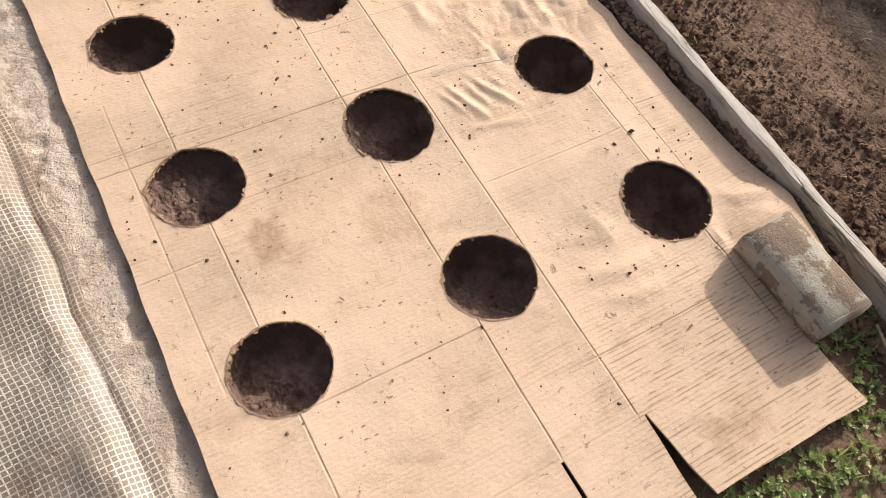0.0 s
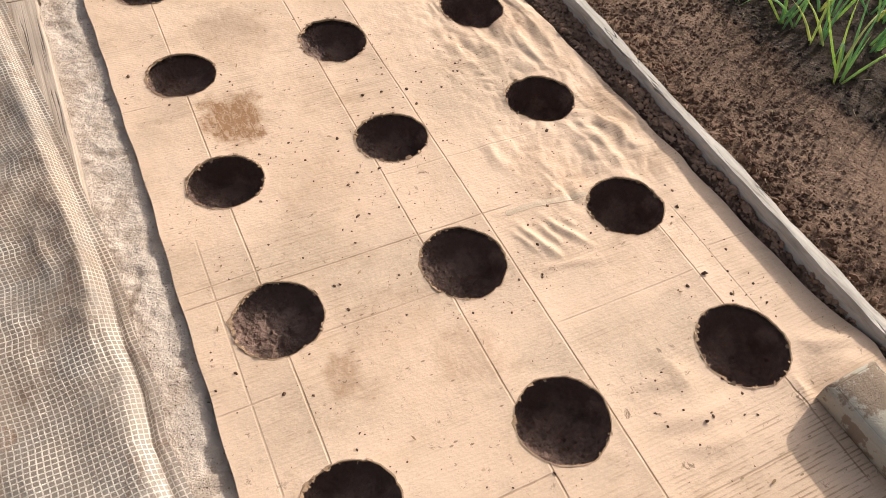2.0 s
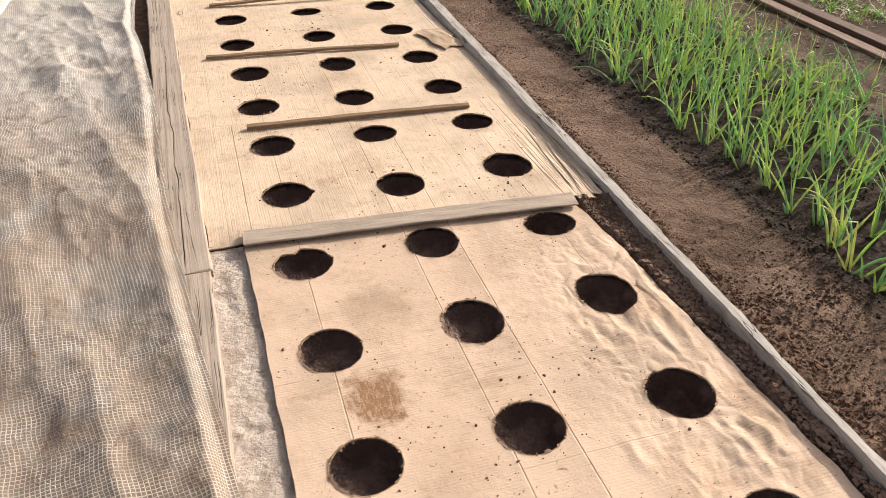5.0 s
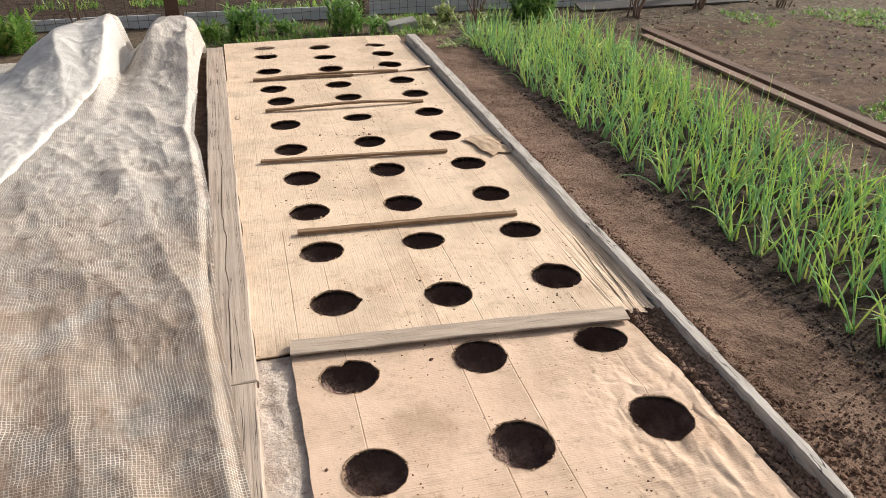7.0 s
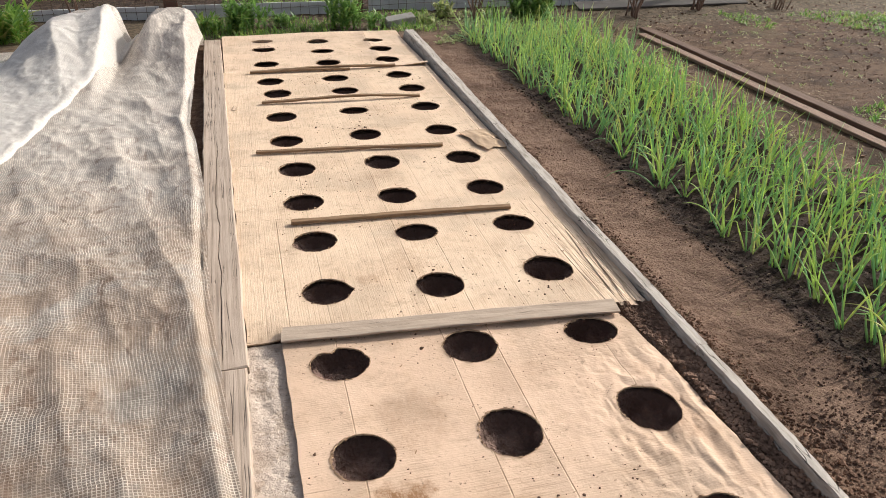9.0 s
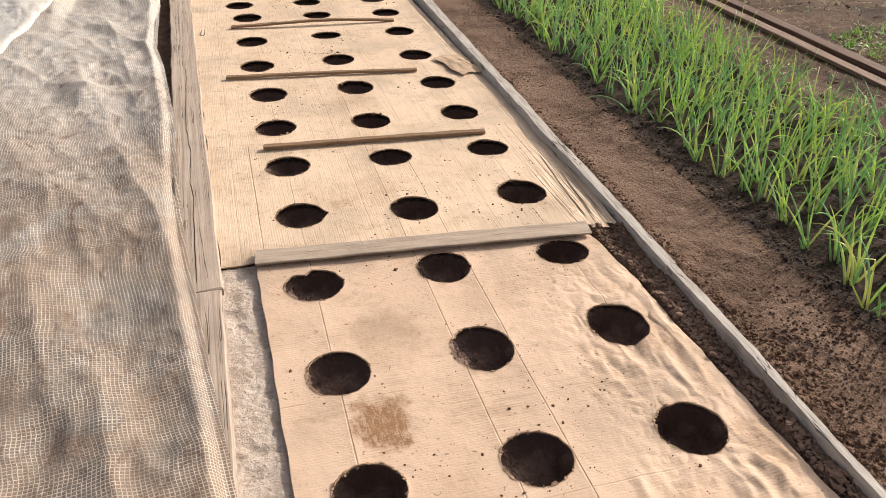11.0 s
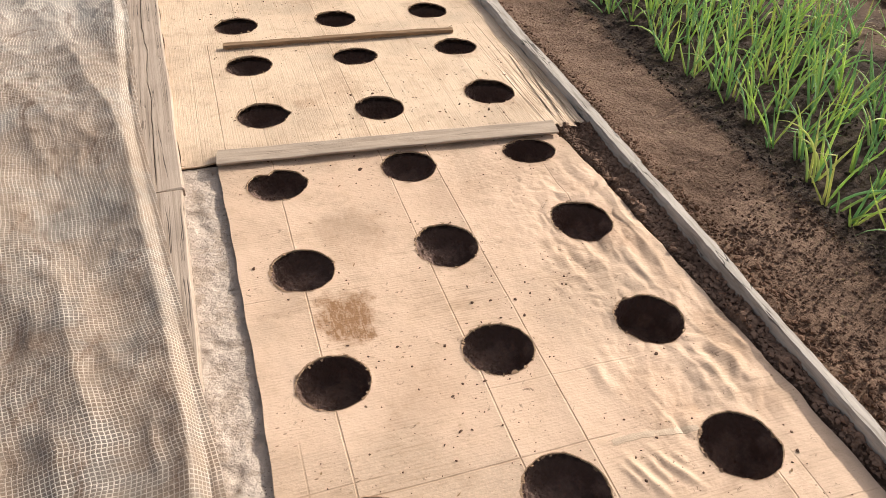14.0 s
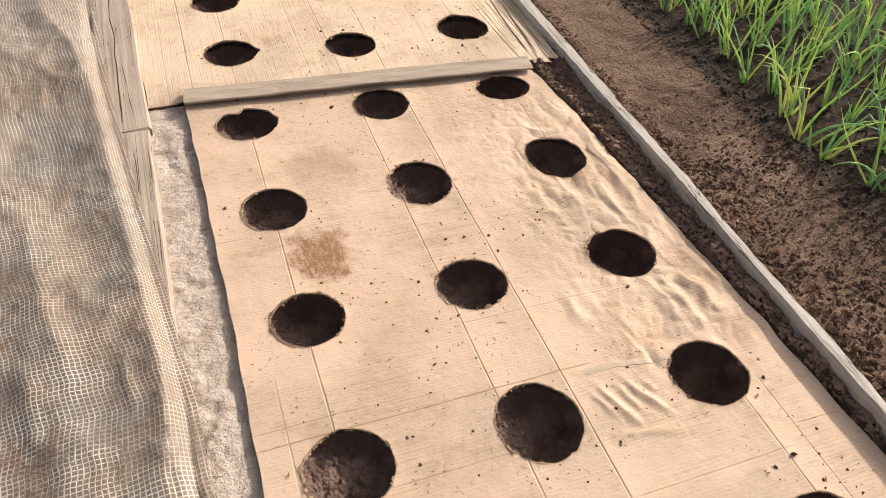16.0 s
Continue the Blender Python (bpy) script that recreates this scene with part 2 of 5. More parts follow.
    for sx, sy, rx, ry, dark in stains:
        dx = m.math("DIVIDE", m.math("SUBTRACT", x, sx), rx)
        dy = m.math("DIVIDE", m.math("SUBTRACT", y, sy), ry)
        d = m.math("POWER", m.math("ADD", m.math("POWER", m.math("ABSOLUTE", dx), 3.0), m.math("POWER", m.math("ABSOLUTE", dy), 3.0)), 0.333)
        d = m.math("ADD", d, m.math("MULTIPLY", m.math("ADD", m.math("MULTIPLY", edge, 1.4), edge2), 11.0))
        c = m.mix(m.math("MULTIPLY", m.step(d, 0.55, 1.15, 1, 0), m.math("MULTIPLY", dark, wavy)), c, (0.27, 0.145, 0.07))
    # splashes and specks of soil
    sp = m.math("MULTIPLY", m.step(m.noise(52, 5, 0.75, distort=0.6), 0.61, 0.66), m.step(m.noise(6.5, 3), 0.44, 0.56))
    c = m.mix(m.math("MULTIPLY", sp, 0.75), c, (0.14, 0.09, 0.055))
    sp2 = m.math("MULTIPLY", m.step(m.voronoi(24, co=m.mapped((1, 1.4, 1), loc=(0.37, 0.21, 0))), 0.05, 0.12, 1, 0), m.step(m.noise(5.1, 2), 0.52, 0.60))
    c = m.mix(m.math("MULTIPLY", sp2, 0.55), c, (0.27, 0.17, 0.09))
    sp3 = m.math("MULTIPLY", m.step(m.voronoi(46, co=m.mapped((0.55, 1.35, 1), (0, 0, 0.3), (0.11, 0.53, 0))), 0.07, 0.13, 1, 0), m.step(m.noise(3.4, 3), 0.50, 0.58))
    c = m.mix(m.math("MULTIPLY", sp3, 0.8), c, (0.17, 0.105, 0.06))
    if flute == "y":
        lines = m.noise(3.0, 3, 0.6, m.mapped((95, 1.6, 1)))
        c = m.mix(m.step(lines, 0.56, 0.66, 0, 0.5), c, (0.40, 0.255, 0.15))
        c = m.mix(m.step(lines, 0.44, 0.34, 0, 0.35), c, (0.80, 0.62, 0.45))
        m.bump(lines, 0.35, 0.003)
        layered = m.math("MULTIPLY", m.step(x, 0.985, 1.03), m.step(m.math("ADD", y, m.math("MULTIPLY", big, 0.5)), 0.95, 0.5))
        m.bump(m.math("MULTIPLY", m.step(m.noise(1.0, 3, 0.6, m.mapped((42, 1.3, 1), (0, 0, 0.03)), 0.3), 0.42, 0.58), layered), 0.55, 0.006)
    # folds: crease shade and dirt are put into the colour as dark lines
    fold = None
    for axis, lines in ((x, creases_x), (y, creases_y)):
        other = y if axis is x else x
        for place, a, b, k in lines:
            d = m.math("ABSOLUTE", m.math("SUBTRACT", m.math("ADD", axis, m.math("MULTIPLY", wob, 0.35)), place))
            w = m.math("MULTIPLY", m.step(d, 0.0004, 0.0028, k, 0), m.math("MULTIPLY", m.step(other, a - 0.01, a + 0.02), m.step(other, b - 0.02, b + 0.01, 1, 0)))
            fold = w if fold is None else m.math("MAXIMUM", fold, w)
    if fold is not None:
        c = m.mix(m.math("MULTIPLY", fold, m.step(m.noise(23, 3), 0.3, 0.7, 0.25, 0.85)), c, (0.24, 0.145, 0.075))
    m.color(c)
    m.bump(m.math("MULTIPLY", rib, m.step(streak, 0.35, 0.7, 0.05, 1.0)), 0.12, 0.001)
    m.bump(m.noise(125, 3, 0.55, m.mapped((1, 1.7, 1) if flute == "x" else (1.7, 1, 1))), 0.22 if flute == "x" else 0.15, 0.0034)
    m.bump(m.noise(34, 4, 0.55), wrinkle * 0.7, 0.004)
    if dirty_corner:
        # sharp fine wrinkles where the sheet lay wet
        ridge = m.math("ABSOLUTE", m.math("SUBTRACT", m.noise(8.5, 3, 0.5, m.mapped((1.5, 0.6, 1), (0, 0, -0.5)), 0.4), 0.5))
        wet = m.math("MULTIPLY", m.step(x, 0.60, 0.76), m.math("MULTIPLY", m.step(y, -1.42, -1.22), m.step(y, -0.30, -0.05, 1, 0)))
        m.bump(m.math("MULTIPLY", m.step(ridge, 0.0, 0.2, 1, 0), wet), 0.10, 0.012)
    m.bump(m.noise(9, 3, 0.5), 0.25, 0.012)
    if fold is not None:
        m.bump(m.math("MULTIPLY", fold, m.step(m.noise(19, 3), 0.3, 0.7, -0.5, -1.0)), 0.6, 0.0028)
    return m.m


def mat_card_edge():
    m = Mat("cardboard_cut_edge", 0.9, 0.15)
    x, y, z = m.xyz()
    c = m.mix(m.noise(220, 3), (0.46, 0.30, 0.17), (0.20, 0.12, 0.07))
    m.color(m.mix(m.noise(40, 3), c, (0.56, 0.42, 0.28)))
    m.bump(m.noise(300, 3), 0.7, 0.002)
    return m.m


def mat_concrete(name, base, pit=1.0, dirt=0.4, spread_at=0.54, mud=(0.20, 0.135, 0.09)):
    m = Mat(name, 0.92, 0.25)
    c = m.mix(m.noise(60, 5, 0.7), tuple(v * 0.82 for v in base), tuple(min(1, v * 1.15) for v in base))
    pits = m.math("MULTIPLY", m.step(m.voronoi(120), 0.10, 0.22, 1, 0), m.step(m.noise(26, 3), 0.42, 0.55))
    c = m.mix(m.math("MULTIPLY", pits, 0.6), c, (0.12, 0.095, 0.075))
    c = m.mix(m.step(m.noise(19, 5, 0.65), spread_at, spread_at + 0.06, 0, dirt), c, mud)
    m.color(c)
    m.bump(m.noise(70, 6, 0.7), 0.8 * pit, 0.006)
    m.bump(m.math("MULTIPLY", pits, -1.0), 0.8 * pit, 0.004)
    m.bump(m.noise(260, 3, 0.6), 0.5, 0.0015)
    return m.m


def mat_film(name, clear, whiten=0.0):
    """Reinforced greenhouse film: clear sheet, a grid of pale threads, dried mud."""
    m = Mat(name, 0.42, 0.45)
    uv = m.node("ShaderNodeUVMap").outputs[0]
    u, v, _ = m.xyz(uv)
    wob = m.math("MULTIPLY", m.math("SUBTRACT", m.noise(11, 3, co=uv), 0.5), 0.006)
    lines = None
    for k, c in ((0, u), (1, v)):
        ph = m.math("FRACT", m.math("DIVIDE", m.math("ADD", c, wob), 0.0092))
        d = m.math("ABSOLUTE", m.math("SUBTRACT", ph, 0.5))
        w = m.step(d, 0.08, 0.16, 1, 0)
        lines = w if lines is None else m.math("MAXIMUM", lines, w)
    fy = m.xyz()[1]
    lines = m.math("MULTIPLY", lines, m.step(m.noise(7, 5, 0.7), 0.32, 0.58, 0.35, 1.0))
    mud = m.math("MULTIPLY", m.step(m.noise(4.2, 6, 0.70, distort=0.4), 0.32, 0.58), m.step(m.math("ADD", fy, m.noise(3, 3)), 0.6, 2.4, 1.0, 0.22))
    mud = m.math("MULTIPLY", mud, m.step(fy, -1.6, -0.9, 0.4, 1.0))
    mud2 = m.math("MULTIPLY", m.step(m.noise(11, 6, 0.72, m.mapped((1.5, 0.7, 1), (0, 0, 0.5)), 0.8), 0.53, 0.66), m.step(fy, 0.6, 2.6, 1.0, 0.55))
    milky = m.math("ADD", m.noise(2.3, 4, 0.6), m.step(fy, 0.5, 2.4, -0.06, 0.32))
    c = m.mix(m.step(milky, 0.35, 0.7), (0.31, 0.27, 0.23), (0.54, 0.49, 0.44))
    c = m.mix(m.math("MULTIPLY", mud, 0.85), c, (0.32, 0.215, 0.14))
    c = m.mix(lines, c, m.mix(m.math("MULTIPLY", mud, 0.65), (0.86, 0.79, 0.69), (0.56, 0.435, 0.325)))
    c = m.mix(m.math("MULTIPLY", mud2, 0.7), c, (0.20, 0.12, 0.078))
    smear = m.math("MULTIPLY", m.step(m.noise(6.5, 6, 0.75, m.mapped((1.3, 0.8, 1), loc=(2.2, 5.1, 0)), 1.0), 0.57, 0.66), m.step(fy, -0.2, 0.8, 1.0, 0.35))
    c = m.mix(m.math("MULTIPLY", smear, 0.65), c, (0.25, 0.14, 0.085))
    c = m.mix(m.math("MULTIPLY", m.step(m.math("ADD", fy, m.math("MULTIPLY", m.noise(2.7, 4, 0.6), 1.2)), 1.4, 0.0, 0.0, 0.30), m.step(m.noise(9, 5, 0.7), 0.3, 0.6, 0.45, 1.0)), c, (0.30, 0.24, 0.19))
    if whiten:
        c = m.mix(whiten, c, (0.80, 0.78, 0.74))
    m.color(c)
    m.bump(lines, 0.45, 0.0015)
    m.bump(m.noise(7, 5, 0.55, distort=0.8), 0.18, 0.02)
    m.bump(m.noise(24, 5, 0.65, distort=1.2), 0.4, 0.009)
    m.bump(m.math("ABSOLUTE", m.math("SUBTRACT", m.noise(15, 5, 0.65, m.mapped((0.8, 1.5, 1), (0, 0, -0.3)), 0.9), 0.5)), 0.45, 0.012)
    m.bump(m.math("ABSOLUTE", m.math("SUBTRACT", m.noise(5.5, 4, 0.6, m.mapped((1.4, 0.7, 1), (0, 0, 0.6)), 0.5), 0.5)), 0.3, 0.025)
    clearness = m.math("MULTIPLY", m.math("SUBTRACT", 1.0, lines), m.step(milky, 0.35, 0.75, clear, clear * 0.3))
    clearness = m.math("MULTIPLY", clearness, m.math("SUBTRACT", 1.0, m.math("MULTIPLY", mud, 0.6)))
    trans = m.node("ShaderNodeBsdfTransparent")
    mx = m.node("ShaderNodeMixShader")
    m.put(mx.inputs[0], clearness)
    m.t.links.new(m.b.outputs[0], mx.inputs[1])
    m.t.links.new(trans.outputs[0], mx.inputs[2])
    tr = m.node("ShaderNodeBsdfTranslucent")
    m.put(tr.inputs[0], c)
    mx2 = m.node("ShaderNodeMixShader")
    mx2.inputs[0].default_value = 0.25
    m.t.links.new(mx.outputs[0], mx2.inputs[1])
    m.t.links.new(tr.outputs[0], mx2.inputs[2])
    m.t.links.new(mx2.outputs[0], m.out.inputs[0])
    return m.m


def mat_plain(name, base, rough=0.7, metal=0.0, vary=0.25, scale=25.0):
    m = Mat(name, rough, 0.35, metal)
    c = m.mix(m.noise(scale, 5, 0.65), tuple(v * (1 - vary) for v in base), tuple(min(1, v * (1 + vary)) for v in base))
    c = m.mix(m.step(m.noise(scale * 0.25, 3), 0.5, 0.75, 0, 0.4), c, tuple(v * 0.55 for v in base))
    m.color(c)
    m.bump(m.noise(scale * 4, 4), 0.3, 0.002)
    return m.m


M_SOIL_PIT = mat_soil("dug_moist_soil", (0.235, 0.145, 0.110), (0.125, 0.072, 0.054), 0.35, 1.0, 0.72, 0.4)
M_SOIL_DARK = mat_soil("dark_crumbled_soil", (0.085, 0.058, 0.044), (0.032, 0.022, 0.018), 0.5)
M_WOOD_GREY = mat_wood("weathered_grey_wood", (0.43, 0.345, 0.275), (0.24, 0.18, 0.135), "y", 1.0, 0.9)
M_WOOD_SIDE = mat_wood("silvered_board_wood", (0.45, 0.405, 0.355), (0.25, 0.215, 0.18), "y", 1.0, 0.8, 0.85, 0.9, 7)
M_WOOD_PLANK = mat_wood("grey_sawn_wood", (0.41, 0.325, 0.25), (0.29, 0.22, 0.165), "x", 1.0, 0.35, 0.85, 0.35, 9)
M_WOOD_STRIP = mat_wood("brown_batten_wood", (0.27, 0.17, 0.095), (0.14, 0.082, 0.045), "x", 1.2, 0.4)
M_WOOD_RAIL = mat_wood("dark_brown_board_wood", (0.155, 0.092, 0.062), (0.075, 0.042, 0.028), "y", 1.0, 0.5)
M_WOOD_RAIL_PALE = mat_wood("worn_pale_board_wood", (0.26, 0.17, 0.12), (0.13, 0.08, 0.055), "y", 1.0, 0.5)
M_CONCRETE = mat_concrete("rough_pale_concrete", (0.565, 0.47, 0.39), 1.5, 0.5, 0.52, (0.36, 0.27, 0.20))
M_BRICK = mat_concrete("muddy_grey_paver", (0.39, 0.345, 0.275), 0.5, 0.8, 0.48, (0.19, 0.125, 0.085))
M_SLAB = mat_plain("dark_grey_slab", (0.10, 0.088, 0.078), 0.85, 0.0, 0.3, 14)
M_SLATE = mat_plain("grey_slate_sheet", (0.56, 0.555, 0.55), 0.85, 0.0, 0.2, 14)
M_WIRE = mat_plain("rusty_wire", (0.12, 0.085, 0.065), 0.6, 0.6, 0.3, 60)
M_POST = mat_plain("brown_painted_post", (0.15, 0.075, 0.05), 0.7, 0.0, 0.3, 20)
M_CANE = mat_plain("reddish_brown_cane_bark", (0.20, 0.125, 0.09), 0.85, 0.0, 0.3, 40)
M_ONION = mat_leaf("onion_leaf", (0.36, 0.58, 0.30), (0.72, 0.86, 0.30), (0.80, 0.74, 0.36), 0.2)
M_WEED = mat_leaf("weed_leaf", (0.27, 0.34, 0.12), (0.50, 0.54, 0.24), (0.58, 0.52, 0.30), 0.2)
M_BUSH = mat_leaf("bush_leaf", (0.13, 0.26, 0.06), (0.30, 0.46, 0.12), (0.45, 0.48, 0.18), 0.1)
M_GRASS = mat_leaf("grass_blade", (0.13, 0.28, 0.05), (0.30, 0.44, 0.08), (0.50, 0.45, 0.18), 0.2)
M_STRAW = mat_plain("dry_straw", (0.42, 0.33, 0.20), 0.8, 0.0, 0.2, 80)
M_CRUMB = mat_soil("soil_crumb", (0.195, 0.114, 0.075), (0.105, 0.060, 0.040), 0.4, 0.15)
# dry crumb colour, made lighter to brighten the shaded gap beside the edge board
M_CRUMB_DRY_LIFTED = mat_soil("lifted_dry_soil_crumb", (0.29, 0.185, 0.13), (0.17, 0.105, 0.073), 0.3, 0.15)
M_EDGE = mat_card_edge()
M_TORN = mat_plain("torn_paper_ply", (0.34, 0.22, 0.135), 0.85, 0.0, 0.2, 90)
M_FILM = mat_film("reinforced_film", 0.3)
M_FILM_FOLD = mat_film("reinforced_film_folded", 0.15, 0.45)


def mat_ground():
    m = Mat("garden_soil", 0.95, 0.15)
    x, y, _ = m.xyz()
    wob = m.math("MULTIPLY", m.math("SUBTRACT", m.noise(3.5, 4, 0.6), 0.5), 0.5)
    xw = m.math("ADD", x, m.math("MULTIPLY", wob, 0.35))
    big, mid, fine = m.noise(2.6, 5, 0.6), m.noise(21, 6, 0.66), m.noise(170, 4, 0.7)
    path = m.mix(m.step(m.math("ADD", big, m.math("MULTIPLY", mid, 0.6)), 0.62, 1.0), (0.118, 0.072, 0.048), (0.235, 0.149, 0.102))
    path = m.mix(m.math("MULTIPLY", m.math("MULTIPLY", m.step(xw, 1.27, 1.38), m.step(xw, 1.52, 1.62, 1, 0)), m.step(big, 0.4, 0.6, 0.1, 0.5)), path, (0.25, 0.165, 0.117))
    path = m.mix(m.step(mid, 0.55, 0.8, 0, 0.2), path, (0.09, 0.055, 0.038))
    # dark bed soil, also the painted shade of the onions beside the path
    bed = m.mix(m.step(mid, 0.35, 0.65), (0.030, 0.020, 0.016), (0.078, 0.052, 0.038))
    open_ground = m.mix(m.step(m.math("ADD", big, m.math("MULTIPLY", mid, 0.7)), 0.65, 1.05), (0.060, 0.036, 0.023), (0.165, 0.105, 0.066))
    open_ground = m.mix(m.step(m.noise(1.7, 5, 0.65), 0.55, 0.68, 0, 0.35), open_ground, (0.10, 0.10, 0.045))
    open_ground = m.mix(m.step(m.math("ADD", y, m.math("MULTIPLY", wob, 2.0)), 4.1, 4.7), open_ground, m.mix(m.step(mid, 0.4, 0.65), (0.035, 0.023, 0.017), (0.10, 0.068, 0.046)))
    # starts short of the first row, so the onions' shadow is in the colour
    bed_shade_mask = m.math("MULTIPLY", m.math("MULTIPLY", m.step(y, -2.2, -1.3), m.step(y, 4.25, 4.75, 1, 0)), m.math("MULTIPLY", m.step(xw, 1.57, 1.64), m.step(xw, 2.45, 2.9, 1, 0)))
    c = m.mix(bed_shade_mask, path, bed)
    c = m.mix(m.step(xw, 2.5, 3.0), c, open_ground)
    # dry soil round the sheets, lightened to lift the shade in the gaps
    c = m.mix(m.math("MULTIPLY", m.step(xw, 1.135, 1.15, 1, 0), m.math("MULTIPLY", m.step(xw, -0.45, -0.15), m.step(y, -2.0, -1.9))), c, m.mix(m.step(mid, 0.4, 0.62), (0.13, 0.080, 0.056), (0.26, 0.168, 0.118)))
    c = m.mix(m.step(m.math("ADD", y, wob), 4.05, 4.45), c, m.mix(m.step(mid, 0.4, 0.6), (0.085, 0.065, 0.04), (0.18, 0.135, 0.09)))
    c = m.mix(m.step(y, 5.1, 5.4), c, m.mix(m.step(mid, 0.4, 0.65), (0.028, 0.018, 0.012), (0.095, 0.060, 0.038)))
    c = m.mix(m.step(fine, 0.35, 0.8, 0.0, 0.45), c, m.mix(0.65, c, (0.03, 0.02, 0.015)))
    speck = m.math("MULTIPLY", m.step(m.voronoi(190), 0.05, 0.12, 1, 0), m.step(m.noise(29, 2), 0.5, 0.6))
    c = m.mix(m.math("MULTIPLY", speck, 0.5), c, (0.40, 0.33, 0.26))
    m.color(c)
    m.bump(m.noise(60, 6, 0.75), 0.7, 0.014)
    m.bump(m.voronoi(80), 0.55, 0.006)
    m.bump(fine, 0.55, 0.003)
    return m.m


M_GROUND = mat_ground()

# ---- layout of the bed ----
COL_X = (
    (0.159, 0.162, 0.165, 0.162, 0.154, 0.163, 0.160, 0.152, 0.155, 0.134, 0.134, 0.138, 0.110, 0.105, 0.107, 0.105),
    (0.529, 0.522, 0.530, 0.531, 0.536, 0.535, 0.542, 0.537, 0.544, 0.530, 0.531, 0.536, 0.514, 0.514, 0.513, 0.509),
    (0.908, 0.899, 0.904, 0.917, 0.915, 0.925, 0.927, 0.923, 0.929, 0.923, 0.938, 0.942, 0.926, 0.924, 0.935, 0.926))
COL_Y = (
    (-1.606, -1.238, -0.878, -0.512, -0.134, 0.252, 0.616, 0.974, 1.343, 1.725, 2.114, 2.557, 2.826, 3.257, 3.693, 3.935),
    (-1.610, -1.252, -0.882, -0.509, -0.135, 0.214, 0.610, 0.960, 1.348, 1.741, 2.146, 2.545, 2.834, 3.227, 3.560, 3.869),
    (-1.617, -1.250, -0.888, -0.504, -0.143, 0.236, 0.603, 0.963, 1.328, 1.730, 2.142, 2.523, 2.845, 3.237, 3.565, 3.840))
ROW_Y = tuple(sum(col[r] for col in COL_Y) / 3 for r in range(16))
HOLES = {(r, c): (COL_X[c][r], COL_Y[c][r]) for r in range(16) for c in range(3)}
# how much wider and longer than usual a cut-out is
HOLE_FORM = {(0, 0): (0.98, 0.94), (0, 2): (1.06, 1.07), (1, 1): (1.02, 1.09), (1, 2): (1.01, 0.98), (2, 0): (0.97, 0.92), (2, 1): (0.99, 0.96), (3, 0): (0.96, 0.98), (3, 1): (0.99, 1.09), (3, 2): (1.01, 1.11), (4, 0): (1.03, 0.97), (4, 2): (1.03, 0.86), (5, 2): (1.06, 1.08), (6, 1): (1.02, 0.85), (6, 2): (1.01, 0.89), (8, 0): (1.01, 1.04), (8, 1): (1.02, 1.08), (10, 1): (1.0, 0.78), (11, 1): (1.0, 0.88), (12, 1): (1.0, 0.9), (14, 1): (1.0, 0.8), (15, 0): (0.95, 0.42), (15, 1): (0.98, 0.75), (15, 2): (0.95, 0.6)}
HOLE_R = 0.081


def ground_z(x, y):
    x, y = np.asarray(x, float), np.asarray(y, float)
    z = -0.045 + 0.02 * smooth(-1.9, -2.1, y) * smooth(0.3, 0.6, x) + 0 * x
    bed = np.where(y < 0.0, smooth(-0.03, 0.03, x), smooth(-0.22, -0.17, x)) * (1 - smooth(0.98, 1.03, x) * (1 - smooth(-0.05, 0.05, y))) * (1 - smooth(1.12, 1.17, x)) * smooth(-1.95, -1.86, y) * (1 - smooth(4.12, 4.2, y))
    path = smooth(1.10, 1.16, x) * (1 - smooth(1.66, 1.78, x))
    onion = smooth(1.66, 1.80, x) * (1 - smooth(2.5, 3.0, x))
    clod = fbm(x * 17, y * 17, 5, 2) - 0.5
    lump = fbm(x * 4, y * 4, 4, 5) - 0.5
    ruts = np.abs(fbm(x * 6 + 2, y * 19, 4, 8) - 0.5)
    z = z + path * 0.026 + onion * 0.012
    rough = smooth(0.42, 0.62, fbm(x * 3.1, y * 2.3, 3, 15)) + np.exp(-((x - 1.26) / 0.09) ** 2)
    grit = fbm(x * 52, y * 52, 3, 17) - 0.5
    clods = np.exp(-((x - 1.30) / 0.14) ** 2) * (1 - smooth(-0.9, -0.3, y))
    z = z + path * (0.022 * lump + (0.012 + 0.006 * clods) * clod + 0.024 * ruts - 0.009 + (0.007 + 0.004 * clods) * grit * np.clip(rough, 0.15, 1.3))
    z = z + smooth(1.16, 1.2, x) * (1 - smooth(1.23, 1.36, x)) * (0.006 + 0.022 * clod)
    rim = np.interp(y, (-1.95, -1.72, -1.5, -1.2, -0.85, -0.6, -0.31, -0.1), (1.060, 1.122, 1.110, 1.102, 1.084, 1.075, 1.068, 1.047))
    z = z + (0.051 - 0.012 * smooth(rim + 0.02, 1.15, x)) * smooth(rim - 0.012, rim + 0.02, x) * (1 - smooth(1.16, 1.18, x)) * (1 - smooth(-0.03, 0.05, y)) * smooth(-1.95, -1.85, y) * (0.9 + 0.5 * clod)
    z = z - 0.016 * np.exp(-((x - 1.70) / 0.05) ** 2)
    z = z + onion * (0.035 * clod + 0.02 * lump)
    rest = (1 - bed) * (1 - path) * (1 - onion)
    z = z + rest * (0.03 * lump + 0.022 * clod)
    z = z * (1 - bed) + bed * (-0.0165 + 0.006 * lump)
    return z


